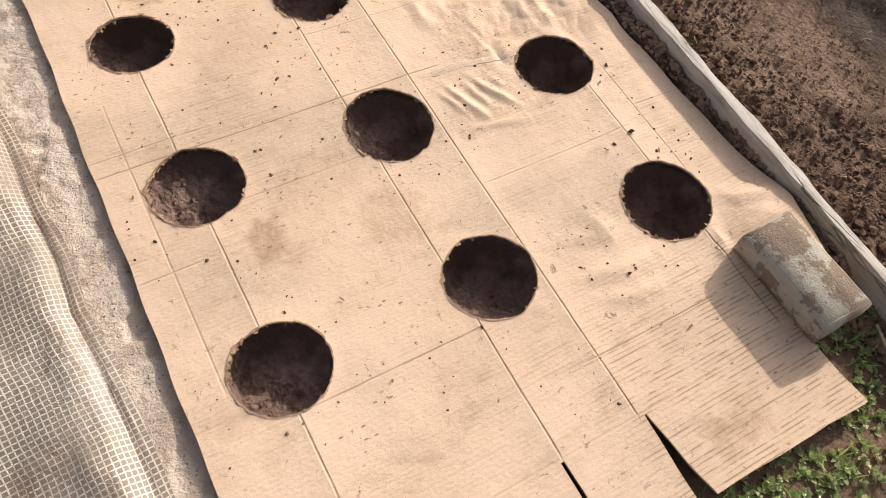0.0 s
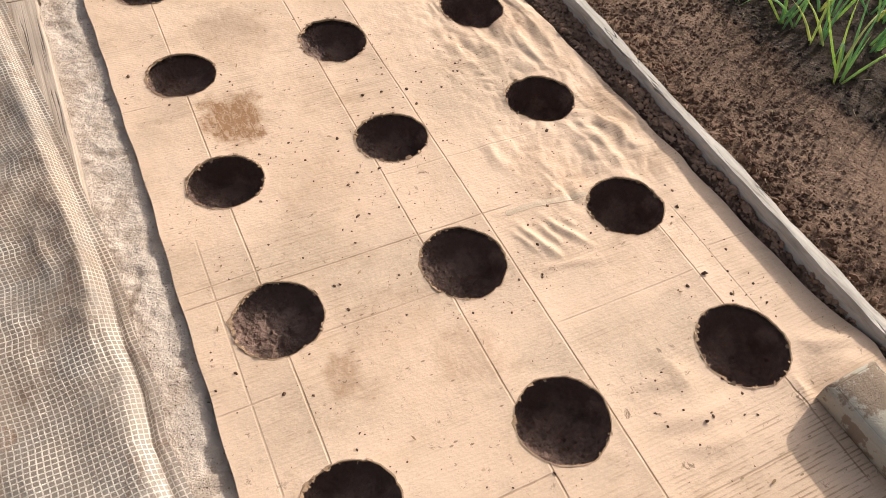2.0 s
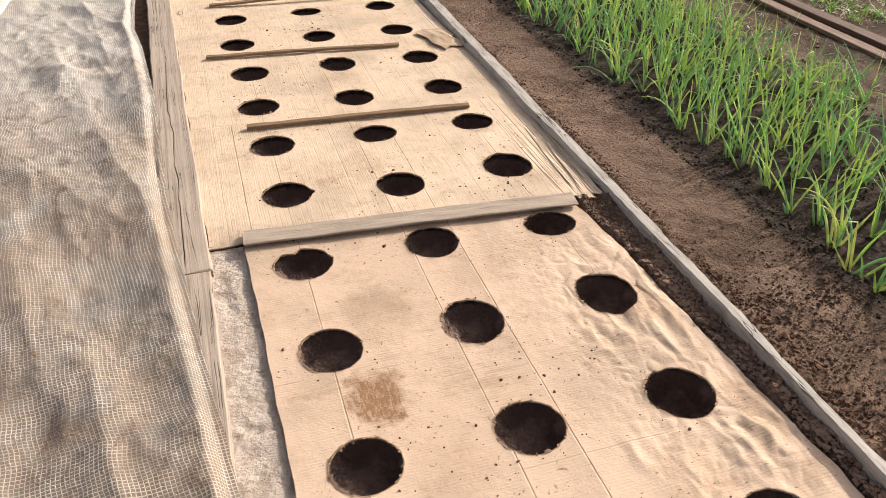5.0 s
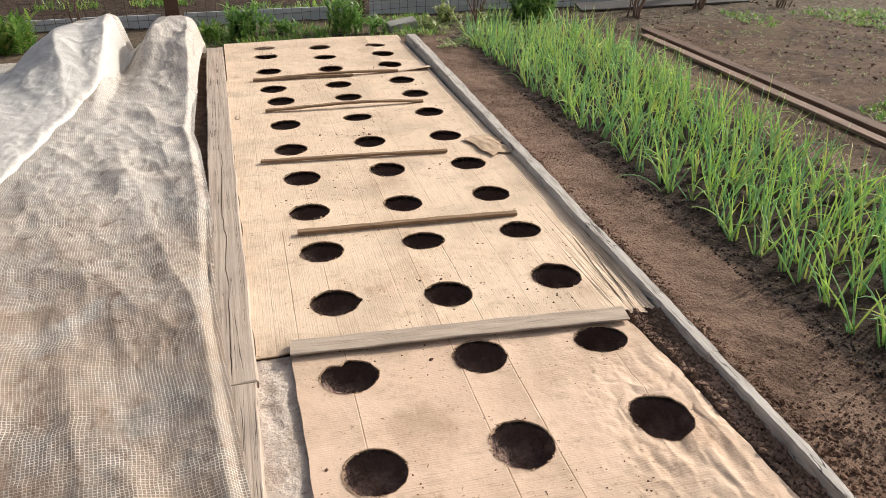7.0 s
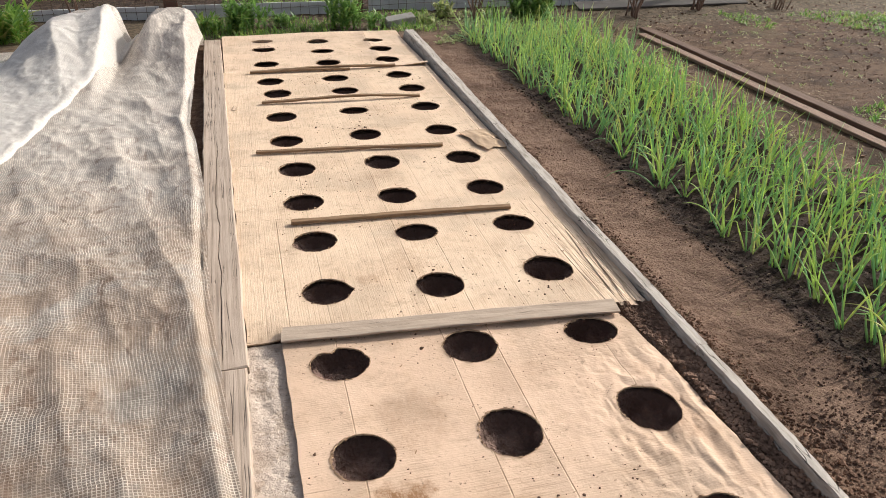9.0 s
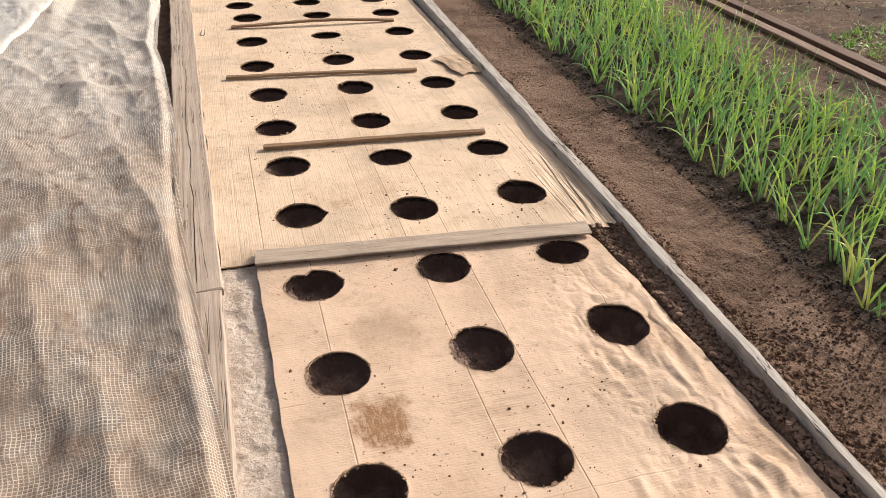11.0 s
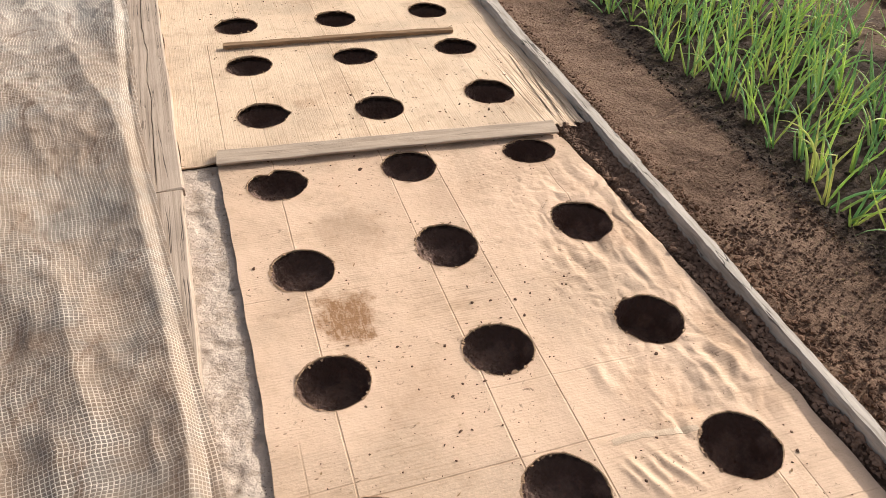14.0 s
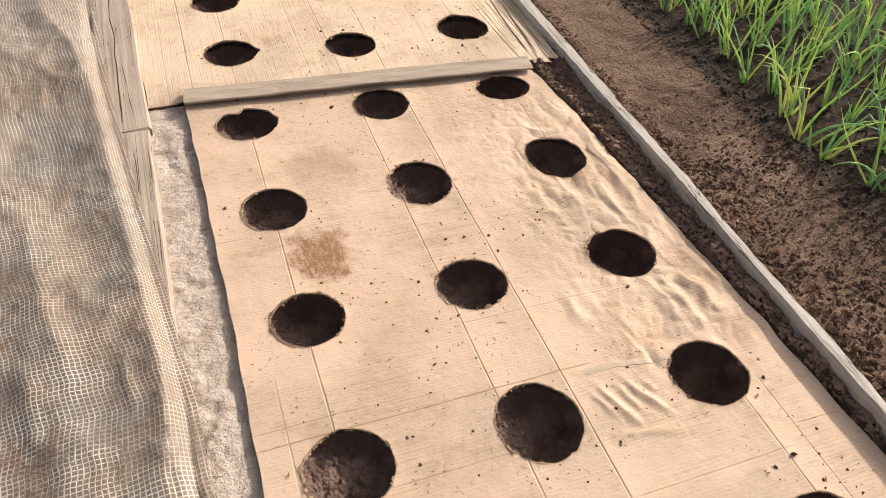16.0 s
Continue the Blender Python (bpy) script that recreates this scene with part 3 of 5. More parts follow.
# ---- ground: one sheet, fine where the camera is near ----
def spread(bands, far):
    """Grid lines: (start, end, step) bands and ever wider steps out to far."""
    out = []
    for a, b, s in bands:
        out.extend(np.arange(a, b - s * 0.5, s))
    out.append(bands[-1][1])
    lo, hi, w = [], [], 0.06
    a, b = out[0], out[-1]
    while b < far:
        a, b = a - w, b + w
        lo.append(a)
        hi.append(b)
        w *= 1.35
    return np.array(lo[::-1] + out + hi)


gx = spread([(-1.7, -0.3, 0.05), (-0.3, 1.04, 0.016), (1.04, 1.86, 0.0085), (1.86, 3.5, 0.016), (3.5, 5.5, 0.05)], 1500)
gy = spread([(-2.35, 0.9, 0.011), (0.9, 4.4, 0.017), (4.4, 6.5, 0.05)], 1500)
GX, GY = np.meshgrid(gx, gy, indexing="ij")
GZ = ground_z(GX, GY)
near = smooth(0, 1, 1 - np.maximum(np.abs(GX - 1), np.abs(GY - 1)) / 12)
GZ = GZ * near - 0.05 * (1 - near)
nx, ny = GX.shape
idx = np.arange(nx * ny).reshape(nx, ny)
quads = np.stack([idx[:-1, :-1], idx[1:, :-1], idx[1:, 1:], idx[:-1, 1:]], -1).reshape(-1, 4)
cx = 0.25 * (GX[:-1, :-1] + GX[1:, 1:] + GX[1:, :-1] + GX[:-1, 1:]).ravel()
cy = 0.25 * (GY[:-1, :-1] + GY[1:, 1:] + GY[1:, :-1] + GY[:-1, 1:]).ravel()
keep = np.ones(len(quads), bool)
for hx, hy in HOLES.values():
    keep &= (cx - hx) ** 2 + (cy - hy) ** 2 > (HOLE_R + 0.018) ** 2
ground = new("ground", raw_mesh("ground", np.stack([GX.ravel(), GY.ravel(), GZ.ravel()], -1), quads[keep].tolist(), M_GROUND))
tagged(ground, "bare brown garden soil, crumbly, trodden and dry on top", "soil", kind="structure")

# ---- planting pits under the openings of the cardboard ----
for (r, c), (hx, hy) in HOLES.items():
    na, nr = 56, 20
    a = np.arange(na) * 2 * np.pi / na
    depth = 0.034 + 0.016 * RNG.random() + (0.024 if c == 2 else 0.006 if c == 1 else -0.012 if r < 2 else 0) + (0.05 if r == 15 else 0)
    vv = []
    tilt_a, tilt_k = RNG.random() * 6.28, 0.018
    for j in range(nr):
        f = j / (nr - 1)
        if f < 0.15:
            rad, dep = HOLE_R + 0.045 - 0.033 * f / 0.15, 0.0
        elif f < 0.62:
            g = (f - 0.15) / 0.47
            rad, dep = HOLE_R + 0.012 - 0.024 * g, depth * g ** 0.9 * 0.86
        else:
            g = (f - 0.62) / 0.38
            rad, dep = (HOLE_R - 0.012) * (1 - g) + 0.001, depth * (0.86 + 0.14 * math.sin(g * 1.57))
        px, py = hx + rad * np.cos(a), hy + rad * np.sin(a)
        s = 0 if f < 0.16 else min(1, (f - 0.15) * 6)
        n1 = fbm(px * 42 + r, py * 42 + dep * 60, 4, 11) - 0.5
        n2 = fbm(px * 110, py * 110 + dep * 120, 3, 13) - 0.5
        rr = rad * (1 + s * (0.16 * n1 + 0.07 * n2)) if f < 0.7 else rad
        zz = -0.021 - dep + s * (0.02 * n1 + 0.012 * n2) + (dep / depth) * tilt_k * (rad / HOLE_R) * np.cos(a - tilt_a)
        vv.append(np.stack([rr * np.cos(a), rr * np.sin(a), zz], -1))
    ff = [(j * na + k, j * na + (k + 1) % na, (j + 1) * na + (k + 1) % na, (j + 1) * na + k) for j in range(nr - 1) for k in range(na)]
    ff.append(tuple((nr - 1) * na + k for k in range(na)))
    pit = new("planting_hole", raw_mesh("planting_hole", np.vstack(vv), ff, M_SOIL_PIT))
    if r < 8:
        lumps = Gather()
        for _ in range(70):
            q, b, s = 0.062 * math.sqrt(RNG.random()), RNG.random() * 6.28, 0.0016 + 0.0045 * RNG.random() ** 2
            lx, ly = q * math.cos(b), q * math.sin(b)
            lz = -0.021 - depth * 0.97 + tilt_k * (q / HOLE_R) * math.cos(b - tilt_a) + 0.02 * (float(fbm((hx + lx) * 42 + r, (hy + ly) * 42 + depth * 60, 4, 11)) - 0.5)
            oct_v = [(lx + s * dx * (0.7 + 0.6 * RNG.random()), ly + s * dy * (0.7 + 0.6 * RNG.random()), lz + s * dz * (0.6 + 0.6 * RNG.random())) for dx, dy, dz in ((1, 0, 0), (0, 1, 0), (-1, 0, 0), (0, -1, 0), (0, 0, 1), (0, 0, -1))]
            lumps.add(oct_v, [(0, 1, 4), (1, 2, 4), (2, 3, 4), (3, 0, 4), (1, 0, 5), (2, 1, 5), (3, 2, 5), (0, 3, 5)])
        tagged(part("soil_lumps", lumps.mesh("soil_lumps", M_SOIL_PIT, False), pit, "loose dark soil lumps"), kind="stuff")
    pit.location = (hx, hy, 0)
    tagged(pit, "round hole dug into dark moist crumbly soil", "hole", "planting holes in the bed", "structure")

# ---- cardboard sheets with round cut-outs ----
STAINS_A = [(0.236, -0.700, 0.068, 0.092, 1.0), (0.226, -1.385, 0.035, 0.045, 0.5), (0.434, -1.44, 0.07, 0.06, 0.28), (0.311, -0.391, 0.1, 0.12, 0.22), (0.975, -0.547, 0.07, 0.1, 0.3), (0.8, -1.1, 0.08, 0.09, 0.25), (0.744, -2.013, 0.06, 0.04, 0.35)]
FOLD_XA = [(0.155, -2.300, -0.000, 0.8), (0.469, -1.925, -0.001, 0.9), (0.611, -1.924, -0.001, 1), (0.930, -1.911, -1.304, 0.9), (0.987, -1.578, -1.283, 0.6), (0.072, -1.615, -1.003, 0.4), (0.929, -0.495, -0.002, 0.5)]
FOLD_YA = [(-1.158, 0.009, 0.679, 0.75), (-1.297, 0.215, 0.488, 0.35), (-1.683, 0.169, 0.471, 0.7), (-1.812, 0.593, 0.872, 0.7), (-1.443, 0.620, 0.952, 0.45), (-1.920, 0.022, 0.952, 0.2), (-1.381, 0.013, 0.124, 0.5), (-1.123, 0.008, 0.212, 0.5), (-0.699, 0.486, 0.618, 0.3), (-1.405, 0.992, 1.102, 0.6), (-0.595, 0.006, 0.078, 0.5), (-0.984, 0.467, 0.822, 0.3)]
FOLD_XB = [(0.031, 0.021, 0.822, 1), (0.154, 0.021, 3.028, 0.55), (0.376, 0.020, 3.021, 0.45), (0.465, 0.020, 1.660, 0.7), (0.600, 0.019, 0.576, 0.8), (0.653, 0.934, 3.013, 0.5), (0.920, 0.018, 3.004, 0.7), (1.023, 0.018, 0.824, 0.6), (1.115, 0.822, 2.998, 0.9), (1.073, 0.018, 0.823, 0.9), (1.109, 0.018, 0.720, 0.8), (1.139, -0.085, 0.618, 0.8), (0.778, 0.019, 1.240, 0.35), (-0.037, 0.021, 3.035, 0.35)]
FOLD_YB = [(0.834, -0.106, 0.049, 0.6), (1.423, -0.109, 0.025, 0.7), (1.919, 0.817, 1.023, 0.5)]
STAINS_B = [(0.441, 0.384, 0.1, 0.12, 0.3), (1.053, 1.543, 0.07, 0.1, 0.5), (0.511, 1.194, 0.1, 0.06, 0.25), (0.307, 0.299, 0.05, 0.03, 0.35)]
FOLD_XC = [(0.113, 3.029, 4.145, 0.6), (0.525, 3.016, 4.127, 0.5), (0.878, 3.215, 4.115, 0.9), (0.348, 3.023, 4.134, 0.3)]
STAINS_A += [(1.02, -0.72, 0.045, 0.13, 0.22), (1.04, -0.98, 0.05, 0.10, 0.3), (0.99, -0.36, 0.05, 0.05, 0.25), (1.02, -1.17, 0.06, 0.05, 0.2), (0.33, -0.95, 0.12, 0.08, 0.16), (0.36, -1.32, 0.10, 0.07, 0.16), (0.60, -0.30, 0.10, 0.08, 0.14)]
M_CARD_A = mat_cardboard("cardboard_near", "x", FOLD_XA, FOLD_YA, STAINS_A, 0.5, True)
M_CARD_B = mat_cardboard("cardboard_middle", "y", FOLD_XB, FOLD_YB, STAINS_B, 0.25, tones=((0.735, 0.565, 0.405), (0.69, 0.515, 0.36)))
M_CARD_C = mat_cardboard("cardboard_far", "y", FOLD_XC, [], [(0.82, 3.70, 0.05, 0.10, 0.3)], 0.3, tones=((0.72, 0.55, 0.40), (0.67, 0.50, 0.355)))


RIDGES = (
    # creases that radiate from the cut-outs where the sheet lay wet
    (0.916, -0.979, 0.927, -1.159, 0.009, 0.026), (0.950, -0.970, 0.956, -1.158, 0.010, 0.022), (0.987, -0.964, 1.025, -1.125, 0.010, 0.028),
    (1.045, -0.902, 1.085, -1.076, 0.009, 0.030), (0.982, -0.436, 0.935, -0.730, 0.008, 0.030), (0.989, -0.523, 0.971, -0.791, 0.010, 0.026),
    (1.030, -0.480, 1.030, -0.789, 0.010, 0.028), (1.040, -0.300, 1.050, -0.575, 0.008, 0.030), (0.885, -0.621, 0.879, -0.783, 0.006, 0.024),
    (0.726, -0.954, 0.721, -1.090, 0.005, 0.022), (0.835, -0.990, 0.778, -1.109, 0.006, 0.026), (0.774, -0.681, 0.862, -0.755, 0.005, 0.028),
    (0.86, -0.33, 0.96, -0.41, 0.006, 0.022), (0.99, -0.40, 1.06, -0.34, 0.005, 0.018),
    # pleats beside the tape
    (0.645, -1.222, 0.668, -1.300, 0.0055, 0.013), (0.664, -1.206, 0.700, -1.325, 0.0080, 0.016), (0.708, -1.219, 0.722, -1.290, 0.0060, 0.011),
    (0.726, -1.210, 0.768, -1.318, 0.0075, 0.014), (0.765, -1.225, 0.772, -1.268, 0.0040, 0.012), (0.640, -1.335, 0.79, -1.352, 0.005, 0.016),
    # buckles by the near cut-out and the brick
    (0.666, -1.606, 0.795, -1.616, 0.005, 0.026), (0.664, -1.677, 0.818, -1.703, 0.007, 0.024), (0.675, -1.729, 0.817, -1.751, 0.006, 0.020),
    (0.996, -1.650, 1.115, -1.697, 0.008, 0.028), (0.949, -1.700, 0.934, -1.795, 0.006, 0.020), (0.744, -1.56, 0.769, -1.66, 0.004, 0.024))


def card_z(x, y, base):
    """Height of a sheet's top: gentle waves, crumpled where it lay wet."""
    x, y = np.asarray(x, float), np.asarray(y, float)
    z = base + 0.006 * (fbm(x * 3, y * 3, 3, 21) - 0.5)
    crumple = smooth(0.66, 0.84, x) * smooth(-1.30, -1.14, y) * (1 - smooth(-0.34, -0.12, y))
    wx, wy = x + 0.035 * (fbm(x * 11, y * 11, 3, 24) - 0.5), y + 0.035 * (fbm(x * 11 + 5, y * 11, 3, 26) - 0.5)
    ridged = 1 - np.abs(2 * fbm(wx * 10 + 0.6 * y, wy * 5 - x * 2, 3, 23) - 1)
    facets = np.abs(2 * vnoise(wx * 19 + 3 * wy, wy * 13 - 4 * wx, 28) - 1) + 0.5 * np.abs(2 * vnoise(wx * 41 - 9 * wy, wy * 33 + 8 * wx, 30) - 1)
    z = z + crumple * (0.006 * (ridged - 0.78) + 0.0055 * (facets - 0.7))
    for x0, y0, x1, y1, h, w in RIDGES if np.min(y) < 0.1 else ():
        dx, dy = x1 - x0, y1 - y0
        t = np.clip(((wx - x0) * dx + (wy - y0) * dy) / (dx * dx + dy * dy), 0, 1)
        away = np.hypot(wx - x0 - t * dx, wy - y0 - t * dy) * (0.7 + 0.6 * vnoise(t * 5, h * 900))
        z = z + 0.85 * h * np.maximum(0, 1 - away / w) ** 1.1 * np.sin(np.pi * np.clip(t, 0.06, 0.94)) ** 0.8
    for place, a, b, h in ((0.611, -1.92, 0, 0.003), (0.469, -1.92, 0, 0.002), (0.155, -1.92, 0, 0.002), (0.930, -1.92, -1.3, 0.004), (0.465, 0, 1.66, 0.003), (0.92, 0, 3.0, 0.003), (1.115, 0.82, 3.0, 0.007), (0.878, 3.1, 4.1, 0.008)):
        z = z + h * np.exp(-np.abs(x - place) / 0.03) * smooth(a - 0.02, a + 0.02, y) * (1 - smooth(b - 0.02, b + 0.02, y))
    # the outer edge droops to the soil beside the near sheet
    z = z - 0.004 * smooth(1.02, 1.10, x) * (1 - smooth(-0.25, 0.0, y)) * smooth(-1.66, -1.5, y)
    z = z + 0.020 * smooth(0.93, 1.06, x) * smooth(-1.62, -1.74, y)
    # the far sheet curls up along its near edge and over its last row
    z = z + 0.014 * smooth(3.86, 4.02, y) * (0.4 + 0.6 * np.sin(np.clip(x, 0, 1.2) * 2.6 + 0.2))
    return z


def sheet(name, rows, x_left, x_right, y_ends, base, mats, na, nr, thick=0.0042, far_lift=0.0, near_lift=0.0, slant=0.0):
    """A sheet of cardboard cut into cells, one round opening in each, as one welded solid."""
    seen, verts, top, cut = {}, [], [], []

    def vid(x, y, z):
        key = (round(x, 5), round(y, 5), round(z, 5))
        if key not in seen:
            seen[key] = len(verts)
            verts.append((x, y, z))
        return seen[key]

    bounds = [y_ends[0]] + [0.5 * (ROW_Y[a] + ROW_Y[b]) for a, b in zip(rows[:-1], rows[1:])] + [y_ends[1]]
    per = na // 4
    rims = []
    for i, r in enumerate(rows):
        y0, y1 = bounds[i], bounds[i + 1]
        for c in range(3):
            xl = x_left if c == 0 else (lambda y: 0.343 + 0 * y, lambda y: 0.722 + 0 * y)[c - 1]
            xr = x_right if c == 2 else (lambda y: 0.343 + 0 * y, lambda y: 0.722 + 0 * y)[c]
            hx, hy = HOLES[r, c]
            edge = []
            for k in range(per):
                g = k / per
                edge.append((xl(y0) + (xr(y0) - xl(y0)) * g, y0))
            for k in range(per):
                y = y0 + (y1 - y0) * k / per
                edge.append((xr(y), y))
            for k in range(per):
                edge.append((xr(y1) + (xl(y1) - xr(y1)) * k / per, y1))
            for k in range(per):
                y = y1 + (y0 - y1) * k / per
                edge.append((xl(y), y))
            edge = np.array([(float(p), float(q)) for p, q in edge])
            if i == 0:
                edge[:, 1] += slant * (edge[:, 0] - 0.5) * (1 - (edge[:, 1] - y0) / (y1 - y0))
            ang = np.arctan2(edge[:, 1] - hy, edge[:, 0] - hx)
            ca, sa = np.cos(ang), np.sin(ang)
            seed = 31 + 3 * r + c
            kx, ky = HOLE_FORM.get((r, c), (1.0, 1.0))
            rad = HOLE_R * kx * ky / np.hypot(ky * ca, kx * sa)
            rad = rad * (1 + 0.06 * (fbm(ca * 1.6 + seed, sa * 1.6, 2, seed) - 0.5) + 0.05 * (fbm(ca * 5, sa * 9 + seed, 3, seed + 1) - 0.5))
            # short straight knife strokes
            rad = rad * (1 - 0.011 * (np.cos(((ang * (8 + seed % 4) / (2 * np.pi) + seed * 0.37) % 1.0 - 0.5) * (2 * np.pi / (8 + seed % 4))) - 0.965) / 0.035)
            bite = vnoise(ca * 7 + seed, sa * 7, seed + 2)
            rad = rad - 0.0025 * smooth(0.86, 0.97, bite)
            if (r, c) == (4, 0):
                rad = rad - 0.022 * np.exp(-((ang - 1.9) / 0.28) ** 2)
            if (r, c) == (5, 0):
                rad = rad + 0.010 * np.exp(-(ang / 0.16) ** 2)
            hole = np.stack([hx + rad * ca, hy + rad * sa], -1)
            ids_t, ids_b = [], []
            for j in range(nr + 1):
                f = (j / nr) ** 1.35
                p = hole * (1 - f) + edge * f
                z = card_z(p[:, 0], p[:, 1], base) + far_lift * smooth(y_ends[1] - 0.2, y_ends[1], p[:, 1])
                z = z + near_lift * smooth(y_ends[0] + 0.09, y_ends[0], p[:, 1]) * (0.25 + vnoise(p[:, 0] * 4, 0.5, 65)) * smooth(0.5, 0.9, np.abs(p[:, 0] - 0.45) + 0.25)
                if slant:
                    z = z - 0.012 * smooth(0.03, -0.05, p[:, 0]) * smooth(y_ends[0] + 0.14, y_ends[0], p[:, 1])
                lip = np.exp(-f * 14) * 0.004 * (fbm(ca * 3 + seed, sa * 3, 3, seed + 4) - 0.35)
                z = z + lip
                ids_t.append([vid(*q) for q in zip(p[:, 0], p[:, 1], z)])
                ids_b.append([vid(*q) for q in zip(p[:, 0], p[:, 1], z - thick)])
            for j in range(nr):
                for k in range(na):
                    k2 = (k + 1) % na
                    top.append((ids_t[j][k], ids_t[j + 1][k], ids_t[j + 1][k2], ids_t[j][k2]))
                    top.append((ids_b[j][k2], ids_b[j + 1][k2], ids_b[j + 1][k], ids_b[j][k]))
            for k in range(na):
                k2 = (k + 1) % na
                cut.append((ids_t[0][k], ids_t[0][k2], ids_b[0][k2], ids_b[0][k]))
                side = k // per
                if (side == 0 and i == 0) or (side == 2 and i == len(rows) - 1) or (side == 1 and c == 2) or (side == 3 and c == 0):
                    cut.append((ids_t[nr][k2], ids_t[nr][k], ids_b[nr][k], ids_b[nr][k2]))
            rims.append((hx, hy, ang, rad, seed))
    faces = top + cut
    me = raw_mesh(name, verts, faces, mats, True, [0] * len(top) + [1] * len(cut))
    me.set_sharp_from_angle(angle=radians(55))
    return me, rims


def torn_rim(g, hx, hy, ang, rad, seed, base):
    """Frayed plies that stand out round one opening."""
    rnd = random.Random(seed)
    order = np.argsort(ang)
    if seed in (31, 34, 37, 40, 32, 35):
        # a pale crescent where the top ply was torn off
        k = 40
        a0, a1 = rnd.uniform(1.6, 2.0), rnd.uniform(4.0, 4.5)
        inner, outer_e = [], []
        for i in range(k + 1):
            a = a0 + (a1 - a0) * i / k
            rr = float(np.interp((a + math.pi) % (2 * math.pi) - math.pi, ang[order], rad[order]))
            w = 0.009 * math.sin(math.pi * i / k) * max(0.0, 2.4 * float(fbm(a * 5, seed, 4, 67)) - 0.75) + 0.0008 * (1.0 if seed % 3 == 1 else 0.5)
            inner.append((hx + rr * math.cos(a), hy + rr * math.sin(a), base + 0.0012))
            outer_e.append((hx + (rr + w) * math.cos(a), hy + (rr + w) * math.sin(a), base + 0.0006))
        g.add(inner + outer_e, [(i, i + 1, k + 2 + i, k + 1 + i) for i in range(k)])
    # the crushed brown ring of the cut edge
    k = 120
    a = -math.pi + 2 * math.pi * np.arange(k) / k
    ca, sa = np.cos(a), np.sin(a)
    rr = np.interp(a, ang[order], rad[order])
    w = 0.0009 + 0.0042 * np.maximum(0.0, fbm(ca * 6 + seed, sa * 6, 4, 69) - 0.30)
    lip = 0.004 * (fbm(ca * 3 + seed, sa * 3, 3, seed + 4) - 0.35)
    ring = []
    for far in (rr - 0.0004, rr + w):
        px, py = hx + far * ca, hy + far * sa
        ring.extend(zip(px, py, card_z(px, py, base) + lip + 0.0003))
    g.add(ring, [(i, (i + 1) % k, k + (i + 1) % k, k + i) for i in range(k)])
    for _ in range(rnd.randint(26, 40)):
        a = rnd.uniform(-math.pi, math.pi)
        if rnd.random() < 0.5:
            a = rnd.gauss(2.6, 0.7)
        i = int(np.interp((a + math.pi) % (2 * math.pi) - math.pi, ang[order], np.arange(len(order))))
        rr = rad[order][i]
        w, d = rnd.uniform(0.0015, 0.007), rnd.uniform(0.001, 0.0055) ** 1.0
        z = base + rnd.uniform(-0.003, 0.003)
        tilt = rnd.uniform(-0.004, 0.004)
        pts = []
        for da, dr, dz in ((-w, 0.003, 0), (-w * 0.5, -d * rnd.uniform(0.5, 1.1), tilt), (w * 0.4, -d * rnd.uniform(0.6, 1.2), tilt * 1.2), (w, 0.003, 0)):
            q = a + da / rr
            pts.append((hx + (rr + dr) * math.cos(q), hy + (rr + dr) * math.sin(q), z + dz))
        low = [(p[0], p[1], p[2] - 0.0012) for p in pts]
        g.add(pts + low, [(0, 1, 2, 3), (7, 6, 5, 4), (0, 4, 5, 1), (1, 5, 6, 2), (2, 6, 7, 3), (3, 7, 4, 0)])


def left_a(y):
    return float(np.interp(y, (-2.0, -1.6, -0.8, -0.24, 0.04), (0.010, 0.012, 0.016, 0.008, 0.003))) + 0.0012 * math.sin(y * 41) + 0.001 * math.sin(y * 13)


def right_a(y):
    return float(np.interp(y, (-1.95, -1.72, -1.5, -1.2, -0.85, -0.6, -0.31, -0.1, 0.1), (1.060, 1.122, 1.110, 1.102, 1.084, 1.075, 1.068, 1.047, 1.0))) + 0.002 * math.sin(y * 37)


def left_b(y):
    return -0.097 - 0.025 * y + 0.003 * math.sin(y * 23)


def right_b(y):
    return float(np.interp(y, (-0.1, 0.0, 0.12, 0.5, 1.3, 3.1), (1.145, 1.148, 1.158, 1.172, 1.168, 1.163)))


def left_c(y):
    return -0.165 - 0.02 * (y - 3.0)


def right_c(y):
    return 1.165 - 0.01 * (y - 3.0)


card_specs = (
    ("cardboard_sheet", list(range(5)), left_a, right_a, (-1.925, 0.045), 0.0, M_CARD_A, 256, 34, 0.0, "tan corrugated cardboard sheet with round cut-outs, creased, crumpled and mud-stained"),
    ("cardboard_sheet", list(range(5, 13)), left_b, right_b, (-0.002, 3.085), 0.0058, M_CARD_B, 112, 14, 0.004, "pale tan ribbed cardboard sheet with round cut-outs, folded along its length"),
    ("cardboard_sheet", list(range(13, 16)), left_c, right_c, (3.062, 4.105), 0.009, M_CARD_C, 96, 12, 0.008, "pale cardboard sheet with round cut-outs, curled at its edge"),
)
sheets = []
